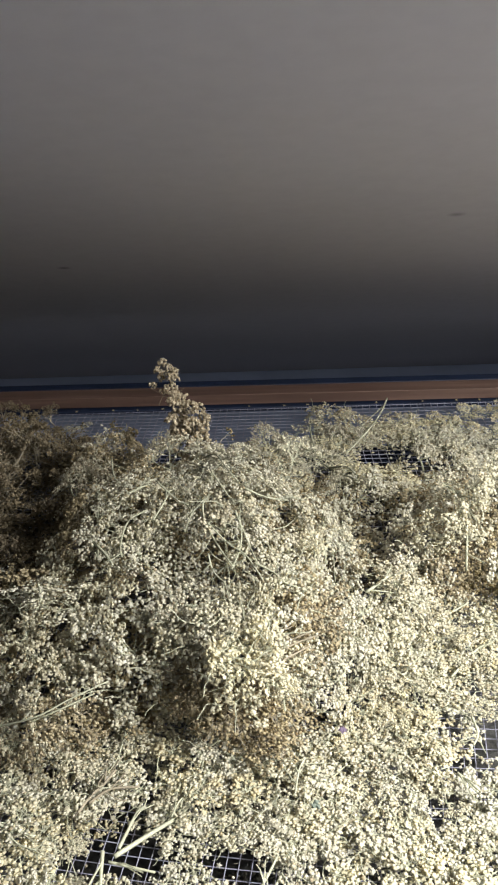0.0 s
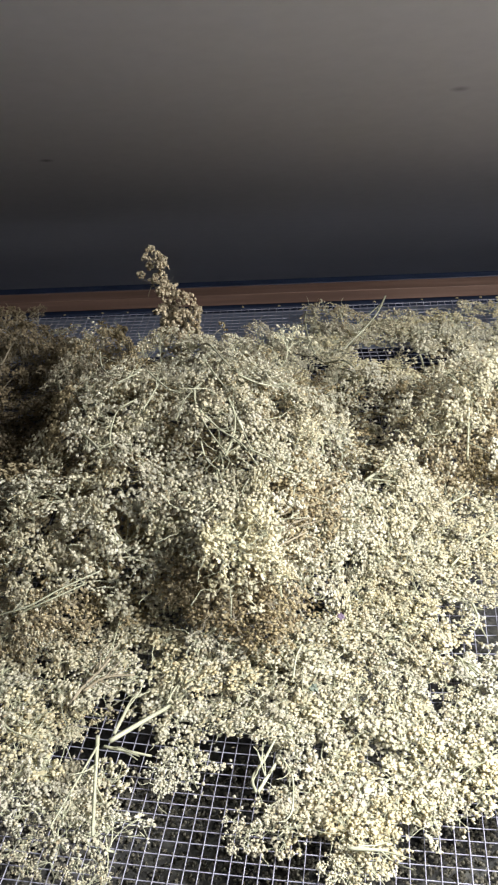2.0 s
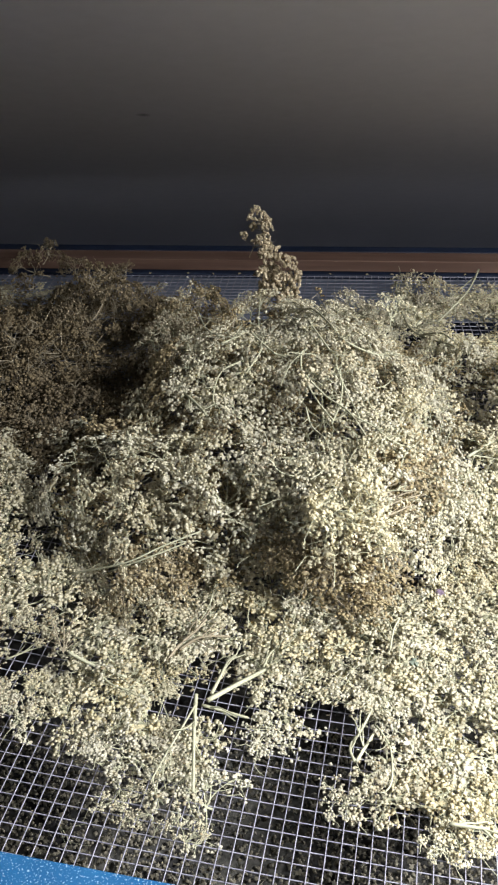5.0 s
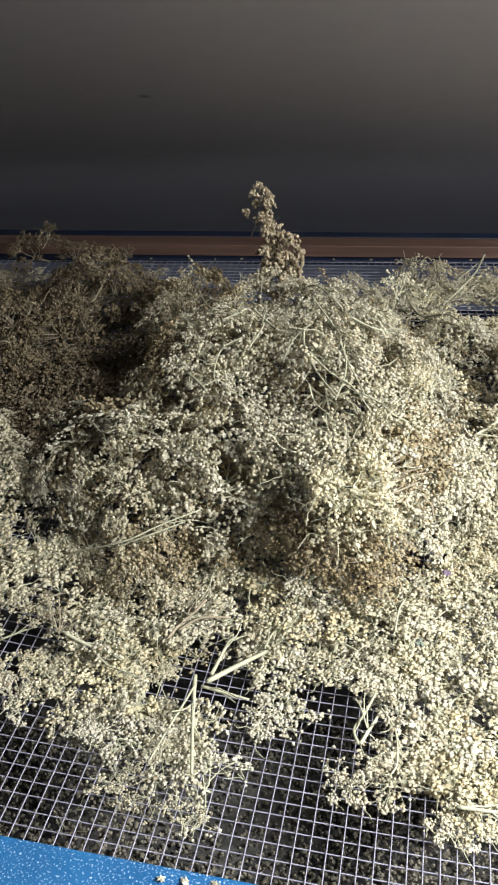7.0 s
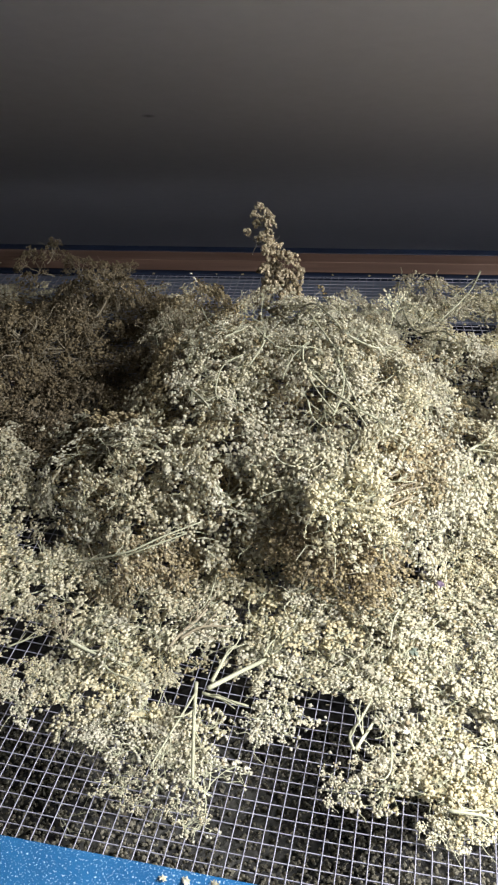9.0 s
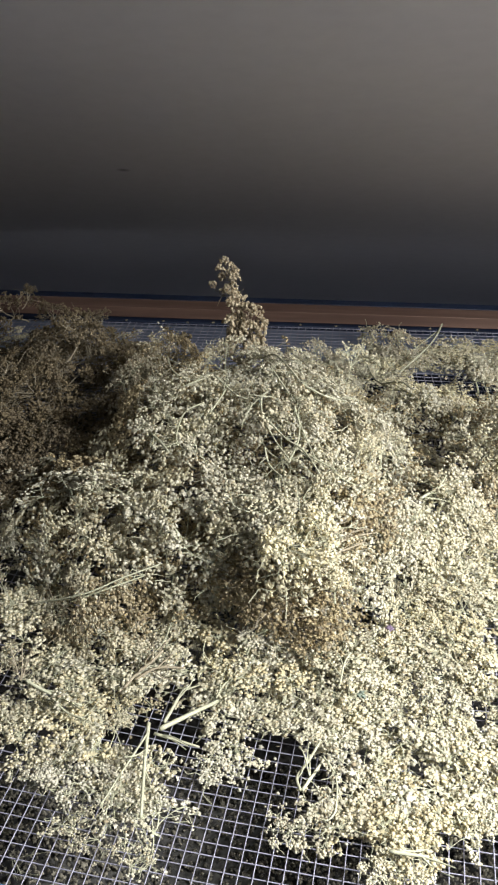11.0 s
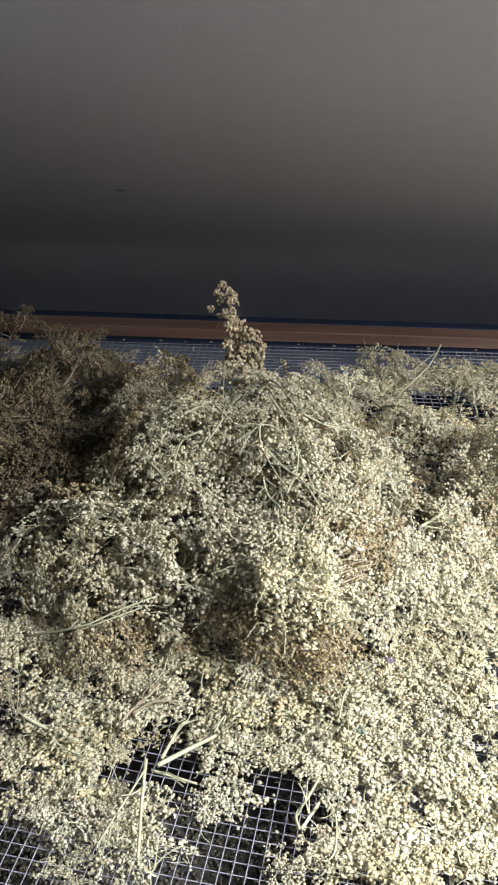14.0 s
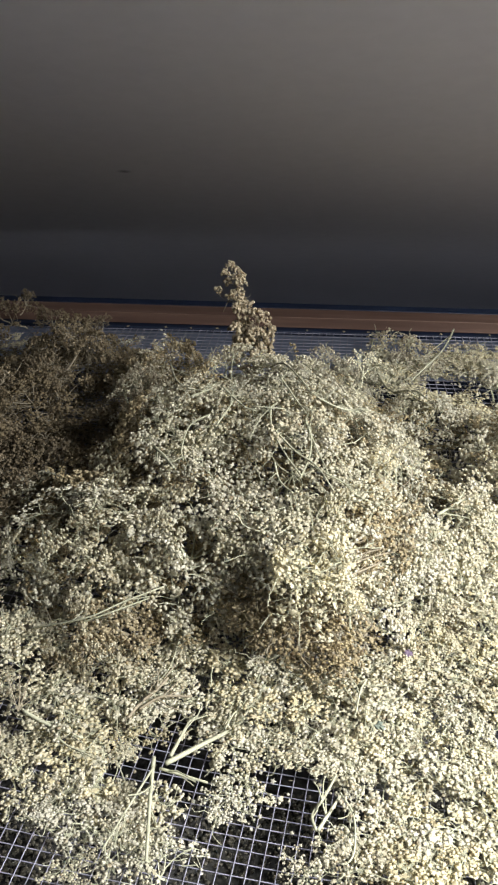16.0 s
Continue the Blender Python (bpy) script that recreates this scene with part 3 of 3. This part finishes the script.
# flat heads at the foot of the heap's side
for k, (x, y) in enumerate(((0.082, 0.498), (0.100, 0.516), (0.118, 0.535), (0.136, 0.556), (0.150, 0.530), (0.120, 0.505))):
    put(FLATS[k % 5], Matrix.Translation((x, y, mesh_z(x, y) + 0.013)) @ pose(0, 0, 0, 12, -14, 100 * k), 0.6)
# dull heads behind the crest, in front of the bare strip along the batten
for x, y, z, s in ((0.022, 0.850, 0.016, 0.72), (0.045, 0.830, 0.012, 0.75), (-0.005, 0.815, 0.014, 0.7), (0.082, 0.872, 0.016, 0.85), (0.118, 0.880, 0.018, 0.9), (0.150, 0.878, 0.012, 0.8), (0.105, 0.845, 0.014, 0.8), (-0.078, 0.830, 0.022, 0.6), (-0.105, 0.820, 0.020, 0.65), (-0.050, 0.790, 0.020, 0.7)):
    put(OLIVES[int(x * 1000) % 2], Matrix.Translation((x, y, mesh_z(x, y) + z)) @ pose(0, 0, 0, 18, -8, 4000 * x), s)
for x, y, s in ((0.160, 0.868, 0.62), (0.195, 0.885, 0.6), (0.245, 0.905, 0.55), (0.262, 0.900, 0.5), (0.225, 0.865, 0.65), (0.290, 0.880, 0.7), (0.180, 0.835, 0.65)):
    put(FLATS[int(x * 1000) % 5], Matrix.Translation((x, y, mesh_z(x, y) + 0.012)) @ pose(0, 0, 0, 10, -6, 5000 * x), s)
# the upright browned head behind the crest
head_from(gather([(umbel_data(71 + k, 0.9, 0.030, narrow=0.8, size=0.0085, rays=6, twigs=(3, 4), ends=(3, 4), heads=(2, 3), stem=0.03), pose(x, 0.722 + 0.004 * (k % 2), z + 0.006, 8 * (k % 3), -14, 70 * k) @ Matrix.Scale(w, 4))
                          for k, (x, z, w) in enumerate(((-0.070, 0.589, 0.26), (-0.066, 0.577, 0.34), (-0.067, 0.565, 0.38), (-0.060, 0.553, 0.44), (-0.054, 0.546, 0.44), (-0.050, 0.532, 0.46), (-0.049, 0.516, 0.50), (-0.060, 0.520, 0.50), (-0.061, 0.535, 0.44), (-0.042, 0.530, 0.42)))]),
                  OCHRE, TAN_STALK, "upright browned elderflower head standing out of the heap")
# wispy browned heads by the rear batten, in the colour darkened for shade
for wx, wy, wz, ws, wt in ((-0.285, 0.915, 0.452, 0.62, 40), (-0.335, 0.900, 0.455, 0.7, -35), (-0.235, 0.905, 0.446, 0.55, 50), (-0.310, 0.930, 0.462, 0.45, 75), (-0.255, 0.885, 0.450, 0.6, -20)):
    put(SHADED_BROWNS[2], Matrix.Translation((wx, wy, wz)) @ pose(0, 0, 0, wt, wt * 0.6, 60 + 900 * wx), ws)

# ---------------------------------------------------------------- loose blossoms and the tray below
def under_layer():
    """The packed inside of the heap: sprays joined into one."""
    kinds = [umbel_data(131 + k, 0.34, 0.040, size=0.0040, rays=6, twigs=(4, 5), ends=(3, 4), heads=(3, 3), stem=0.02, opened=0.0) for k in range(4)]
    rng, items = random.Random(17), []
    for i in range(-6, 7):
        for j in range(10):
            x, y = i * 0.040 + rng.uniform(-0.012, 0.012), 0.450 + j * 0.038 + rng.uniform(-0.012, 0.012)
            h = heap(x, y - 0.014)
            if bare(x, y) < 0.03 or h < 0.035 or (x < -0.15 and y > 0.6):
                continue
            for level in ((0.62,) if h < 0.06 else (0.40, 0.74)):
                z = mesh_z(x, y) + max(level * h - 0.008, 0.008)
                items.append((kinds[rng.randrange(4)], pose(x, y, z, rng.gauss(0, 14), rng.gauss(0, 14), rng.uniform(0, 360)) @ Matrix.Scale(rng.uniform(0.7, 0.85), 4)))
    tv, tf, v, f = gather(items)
    # the brown also stands in for shade in the gaps between heads
    tagged(link("packed_blossoms", v, f, BROWN, smooth=True), "packed browned blossoms inside the heap that darken its gaps like shade", "blossoms", kind="stuff")
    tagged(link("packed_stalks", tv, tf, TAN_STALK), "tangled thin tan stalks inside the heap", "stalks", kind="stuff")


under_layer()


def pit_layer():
    """Browned sprays, coloured darker for shade, packed in the pit at the shaded end of the heap, joined into one."""
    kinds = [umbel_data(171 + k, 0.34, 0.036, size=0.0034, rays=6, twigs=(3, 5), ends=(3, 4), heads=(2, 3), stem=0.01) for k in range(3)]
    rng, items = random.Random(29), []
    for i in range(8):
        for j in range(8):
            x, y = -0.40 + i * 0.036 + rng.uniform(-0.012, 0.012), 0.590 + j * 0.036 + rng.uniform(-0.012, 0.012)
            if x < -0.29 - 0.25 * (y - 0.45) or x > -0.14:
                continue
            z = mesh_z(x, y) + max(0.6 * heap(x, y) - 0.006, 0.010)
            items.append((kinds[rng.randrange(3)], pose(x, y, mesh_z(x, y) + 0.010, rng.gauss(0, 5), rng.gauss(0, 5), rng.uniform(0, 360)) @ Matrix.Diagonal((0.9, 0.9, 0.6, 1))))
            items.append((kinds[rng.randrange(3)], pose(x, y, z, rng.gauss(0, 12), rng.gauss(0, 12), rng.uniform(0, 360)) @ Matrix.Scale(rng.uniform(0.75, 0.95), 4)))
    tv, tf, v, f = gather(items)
    tagged(link("browned_blossoms", v, f, SHADED_BROWN, smooth=True), "browned blossoms packed in the pit of the heap, coloured darker for shade", "blossoms", kind="stuff")
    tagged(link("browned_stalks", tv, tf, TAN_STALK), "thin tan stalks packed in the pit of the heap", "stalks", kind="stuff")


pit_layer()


def loose_blossoms(name, count, spot, label, seed, material=CREAM, size=0.0036):
    """Blossoms that have dropped off, too many to count."""
    rng = random.Random(seed)
    v, f = [], []
    for _ in range(count):
        p = spot(rng)
        if p:
            blossom(rng, v, f, Vector(p), Vector((rng.gauss(0, 1), rng.gauss(0, 1), rng.gauss(0.8, 0.8))), size * rng.uniform(0.75, 1.2), 0.4)
    return tagged(link(name, v, f, material, smooth=True), label, "blossoms", kind="stuff")


def spot_on_heap(rng):
    x, y = rng.uniform(-0.32, 0.33), rng.uniform(0.31, 0.88)
    if y < edge(x) + 0.012 or (x < -0.13 and y > 0.57) or (y > 0.80 and x < 0.1) or (bare(x, y) < 0.002 and rng.random() < 0.9):
        return None
    h = heap(x, y)
    return x, y, mesh_z(x, y) + (0.002 + 0.004 * rng.random() if h < 0.03 else h * rng.uniform(0.80, 1.0))


loose_blossoms("loose_blossoms", 3600, spot_on_heap, "loose dried cream blossoms fallen among the heads on the mesh", 91, size=0.0031)


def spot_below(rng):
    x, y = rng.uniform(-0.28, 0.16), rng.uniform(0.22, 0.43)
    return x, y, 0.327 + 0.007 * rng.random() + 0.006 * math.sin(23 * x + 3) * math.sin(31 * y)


loose_blossoms("blossom_layer", 15000, spot_below, "layer of blossoms on the tray below, greyed and darkened for shade", 92, SHADED_GREY, 0.0032)


def lower_tray():
    tray = new("lower_drying_tray")
    tagged(tray, "lower drying tray covered with blossoms in the shade", "drying tray")
    # sheet and rear rail reach back to block light bounced off the floor
    part("sheet", block(-0.74, 0.69, 0.16, 0.965, 0.316, 0.326, 0.0), SHEET, tray, "added backing sheet, dark for the shade below the mesh")
    part("front_rail", block(-0.75, 0.70, 0.130, 0.1595, 0.310, 0.342, 0.002), SHADED_BLUE, tray)
    part("rear_rail", block(-0.75, 0.70, 0.9655, 0.985, 0.300, 0.342, 0.002), SHADED_BLUE, tray)


lower_tray()


# ---------------------------------------------------------------- single stalks on the heap
def loose_stalk(radius, *points, tan=False):
    """A bare stalk that bends through the points, with a few side twigs."""
    rng = random.Random(int(points[0][0] * 7919 + points[0][1] * 104729))
    ps = [Vector(p) for p in points]
    way = []
    for i in range(len(ps) - 1):
        a, b, c, d = ps[max(i - 1, 0)], ps[i], ps[i + 1], ps[min(i + 2, len(ps) - 1)]
        for k in range(5):
            u = k / 5
            way.append(0.5 * (2 * b + (c - a) * u + (2 * a - 5 * b + 4 * c - d) * u * u + (3 * b - a - 3 * c + d) * u ** 3))
    way.append(ps[-1])
    tubes = Tubes()
    tubes.add([tuple(p) for p in way], radius, radius * 0.7, 6, True)
    for _ in range(3):
        i = rng.randrange(1, len(way) - 1)
        d = spread(rng, (way[i + 1] - way[i]).normalized(), rng.uniform(0.4, 0.8))
        pts, _d = curve_to(rng, way[i], Vector((d.x, d.y, abs(d.z) * 0.4)).normalized(), rng.uniform(0.010, 0.022), 0.15, 3)
        tubes.add([tuple(p) for p in pts], radius * 0.55, radius * 0.3, 4)
    ob = link("elder_stalk", tubes.v, tubes.f, TAN_STALK if tan else STALK, smooth=True)
    return tagged(ob, "bent brownish elder stalk lying on the blossoms" if tan else "bent pale green elder stalk lying on the blossoms", "stalk", "loose stalks on the heap")


loose_stalk(0.0007, (-0.032, 0.583, 0.554), (-0.031, 0.571, 0.545), (-0.021, 0.552, 0.536), (-0.010, 0.530, 0.535))
loose_stalk(0.0007, (-0.011, 0.529, 0.533), (-0.005, 0.545, 0.539), (-0.004, 0.560, 0.545), (-0.008, 0.570, 0.551))
loose_stalk(0.0007, (-0.029, 0.568, 0.545), (-0.014, 0.551, 0.539), (-0.000, 0.535, 0.539), (0.011, 0.514, 0.535))
loose_stalk(0.0007, (-0.008, 0.572, 0.552), (-0.002, 0.557, 0.543), (0.007, 0.527, 0.540))
loose_stalk(0.0007, (0.005, 0.527, 0.540), (0.017, 0.521, 0.537), (0.026, 0.516, 0.531), (0.039, 0.518, 0.523))
loose_stalk(0.0007, (-0.028, 0.548, 0.532), (-0.024, 0.534, 0.527), (-0.015, 0.520, 0.528))
loose_stalk(0.0007, (-0.036, 0.661, 0.540), (-0.025, 0.647, 0.552), (-0.014, 0.605, 0.566), (-0.006, 0.593, 0.563))
loose_stalk(0.0007, (-0.027, 0.608, 0.564), (-0.016, 0.586, 0.560), (-0.008, 0.576, 0.554))
loose_stalk(0.0007, (-0.017, 0.520, 0.527), (-0.016, 0.506, 0.519), (-0.020, 0.490, 0.505))
loose_stalk(0.0007, (-0.011, 0.509, 0.526), (-0.013, 0.496, 0.514))
loose_stalk(0.0007, (-0.069, 0.611, 0.553), (-0.053, 0.592, 0.549), (-0.043, 0.584, 0.549))
loose_stalk(0.0007, (-0.070, 0.580, 0.539), (-0.062, 0.593, 0.546), (-0.058, 0.601, 0.551))
loose_stalk(0.0007, (-0.046, 0.567, 0.537), (-0.039, 0.578, 0.548), (-0.028, 0.584, 0.556))
loose_stalk(0.0007, (-0.001, 0.588, 0.560), (0.014, 0.586, 0.553), (0.031, 0.592, 0.545))
loose_stalk(0.0007, (-0.118, 0.690, 0.524), (-0.103, 0.622, 0.549), (-0.091, 0.606, 0.552))
loose_stalk(0.0007, (-0.090, 0.601, 0.549), (-0.076, 0.609, 0.551))
loose_stalk(0.0007, (-0.075, 0.589, 0.542), (-0.089, 0.582, 0.537), (-0.093, 0.563, 0.530), (-0.090, 0.548, 0.531))
loose_stalk(0.0007, (-0.154, 0.548, 0.509), (-0.150, 0.536, 0.505), (-0.152, 0.529, 0.500))
loose_stalk(0.0007, (-0.195, 0.546, 0.474), (-0.188, 0.524, 0.471), (-0.184, 0.511, 0.465))
loose_stalk(0.0007, (-0.187, 0.464, 0.451), (-0.144, 0.455, 0.473), (-0.120, 0.464, 0.480), (-0.096, 0.478, 0.481))
loose_stalk(0.0007, (-0.154, 0.456, 0.464), (-0.128, 0.458, 0.476), (-0.105, 0.472, 0.476))
loose_stalk(0.0007, (-0.085, 0.467, 0.449), (-0.089, 0.447, 0.444))
loose_stalk(0.0007, (-0.042, 0.494, 0.490), (-0.026, 0.484, 0.493), (-0.015, 0.469, 0.505))
loose_stalk(0.0007, (-0.214, 0.402, 0.439), (-0.199, 0.410, 0.440))
loose_stalk(0.0007, (-0.035, 0.442, 0.440), (-0.030, 0.453, 0.441), (-0.021, 0.453, 0.449))
loose_stalk(0.0007, (-0.087, 0.493, 0.498), (-0.082, 0.484, 0.487))
loose_stalk(0.0007, (0.028, 0.424, 0.433), (0.031, 0.437, 0.438), (0.035, 0.444, 0.440))
loose_stalk(0.0012, (-0.120, 0.582, 0.522), (-0.105, 0.560, 0.525), (-0.096, 0.542, 0.529))
loose_stalk(0.0007, (0.010, 0.475, 0.516), (0.033, 0.496, 0.516), (0.051, 0.516, 0.512), tan=True)
loose_stalk(0.0007, (0.016, 0.476, 0.511), (0.037, 0.490, 0.508), (0.059, 0.508, 0.499), tan=True)
loose_stalk(0.0007, (0.018, 0.473, 0.508), (0.033, 0.485, 0.506), (0.050, 0.496, 0.502), tan=True)
loose_stalk(0.0007, (0.022, 0.472, 0.503), (0.042, 0.487, 0.501), tan=True)
loose_stalk(0.0007, (0.013, 0.475, 0.513), (0.032, 0.491, 0.512), (0.045, 0.507, 0.514), tan=True)
loose_stalk(0.0012, (0.087, 0.555, 0.485), (0.104, 0.563, 0.493))
loose_stalk(0.0012, (-0.114, 0.408, 0.432), (-0.107, 0.419, 0.436), (-0.097, 0.429, 0.439), (-0.090, 0.437, 0.442), tan=True)
loose_stalk(0.0010, (-0.106, 0.418, 0.434), (-0.093, 0.426, 0.437), (-0.074, 0.428, 0.436), tan=True)
loose_stalk(0.0004, (-0.178, 0.407, 0.441), (-0.183, 0.416, 0.445), (-0.189, 0.427, 0.451), tan=True)
loose_stalk(0.0004, (-0.178, 0.407, 0.441), (-0.179, 0.417, 0.445), (-0.182, 0.430, 0.451), tan=True)
loose_stalk(0.0004, (-0.178, 0.407, 0.441), (-0.176, 0.417, 0.445), (-0.175, 0.428, 0.449), tan=True)
loose_stalk(0.0012, (-0.175, 0.408, 0.441), (-0.159, 0.402, 0.437), (-0.136, 0.395, 0.435))
loose_stalk(0.0008, (-0.159, 0.402, 0.437), (-0.146, 0.391, 0.434), (-0.134, 0.387, 0.433))
loose_stalk(0.0010, (0.066, 0.902, 0.440), (0.064, 0.843, 0.447), (0.072, 0.775, 0.455), (0.096, 0.695, 0.490))
loose_stalk(0.0010, (0.075, 0.757, 0.462), (0.089, 0.730, 0.481), (0.095, 0.704, 0.490))
loose_stalk(0.0010, (0.156, 0.926, 0.442), (0.135, 0.866, 0.448), (0.095, 0.787, 0.458))
loose_stalk(0.0007, (0.153, 0.916, 0.441), (0.119, 0.858, 0.447))
loose_stalk(0.0010, (0.088, 0.556, 0.484), (0.106, 0.565, 0.492))
loose_stalk(0.0010, (0.129, 0.557, 0.441), (0.174, 0.584, 0.445))
loose_stalk(0.0010, (0.171, 0.592, 0.472), (0.170, 0.601, 0.510))
loose_stalk(0.0010, (0.148, 0.518, 0.433), (0.172, 0.542, 0.436), (0.184, 0.547, 0.437))
loose_stalk(0.0010, (0.135, 0.435, 0.434), (0.147, 0.422, 0.433))
loose_stalk(0.0010, (0.155, 0.481, 0.433), (0.155, 0.464, 0.436), (0.150, 0.455, 0.436))
loose_stalk(0.0007, (0.034, 0.455, 0.430), (0.030, 0.442, 0.427), (0.032, 0.426, 0.425))
loose_stalk(0.0007, (-0.052, 0.409, 0.431), (-0.046, 0.422, 0.432), (-0.034, 0.427, 0.431))
loose_stalk(0.0007, (-0.034, 0.442, 0.436), (-0.028, 0.458, 0.442), (-0.019, 0.462, 0.442))
loose_stalk(0.0012, (-0.082, 0.385, 0.436), (-0.073, 0.414, 0.434))
loose_stalk(0.0016, (-0.084, 0.380, 0.436), (-0.064, 0.398, 0.431), (-0.048, 0.413, 0.426), (-0.041, 0.421, 0.427))
loose_stalk(0.0013, (-0.091, 0.382, 0.439), (-0.090, 0.360, 0.435), (-0.086, 0.321, 0.437))
loose_stalk(0.0007, (-0.090, 0.377, 0.438), (-0.102, 0.348, 0.437), (-0.110, 0.326, 0.438))
loose_stalk(0.0010, (-0.087, 0.376, 0.437), (-0.059, 0.373, 0.430))
loose_stalk(0.0011, (0.003, 0.347, 0.431), (0.001, 0.357, 0.429), (0.008, 0.370, 0.427), (0.015, 0.385, 0.425))
loose_stalk(0.0011, (0.004, 0.347, 0.431), (0.017, 0.371, 0.427))
loose_stalk(0.0007, (0.017, 0.373, 0.427), (0.024, 0.358, 0.429), (0.023, 0.335, 0.433), (0.018, 0.327, 0.434))
loose_stalk(0.0012, (0.051, 0.310, 0.437), (0.071, 0.308, 0.437))

# twigs that fell through on to the tray below
loose_stalk(0.0005, (-0.182, 0.344, 0.347), (-0.176, 0.338, 0.349), (-0.171, 0.332, 0.347))
loose_stalk(0.0005, (-0.176, 0.341, 0.348), (-0.170, 0.342, 0.350), (-0.164, 0.345, 0.348))


def fallen_blossom(x, y, z, seed, label, material=CREAM, wide=1.0):
    v, f = [], []
    rng = random.Random(seed)
    for _ in range(3):
        blossom(rng, v, f, Vector((rng.uniform(-0.0014, 0.0014), rng.uniform(-0.0014, 0.0014), 0.0014)), Vector((rng.gauss(0, 0.5), rng.gauss(0, 0.5), 1)), 0.0034, 0.7)
    ob = link("fallen_blossom", v, f, material)
    ob.matrix_basis = pose(x, y, z) @ Matrix.Scale(wide, 4)
    tagged(ob, label, "blossom", "single fallen blossoms")


for k, (x, y) in enumerate(((-0.094, 0.2665), (-0.083, 0.2655), (-0.068, 0.2640), (-0.088, 0.2600))):
    fallen_blossom(x, y, 0.4365, 300 + k, "single cream blossom fallen on the blue rail")
for k in range(16):
    fallen_blossom(-0.34 + 0.041 * k + 0.012 * math.sin(5.0 * k), 0.9555, 0.4195, 320 + k, "tiny blossom crumb caught along the rear ledge", BROWN, 0.7)
PURPLE = blossom_material("purple_petal", (0.15, 0.11, 0.20), (0.24, 0.19, 0.31), (0.12, 0.08, 0.16))
GREEN = blossom_material("green_leaf_scrap", (0.15, 0.19, 0.17), (0.24, 0.29, 0.26), (0.10, 0.13, 0.11))
fallen_blossom(0.06, 0.458, 0.447, 351, "small crumpled purple petal caught among the blossoms", PURPLE, 1.7)
fallen_blossom(0.04, 0.405, 0.445, 352, "tiny bluish green leaf scrap among the blossoms", GREEN, 1.3)
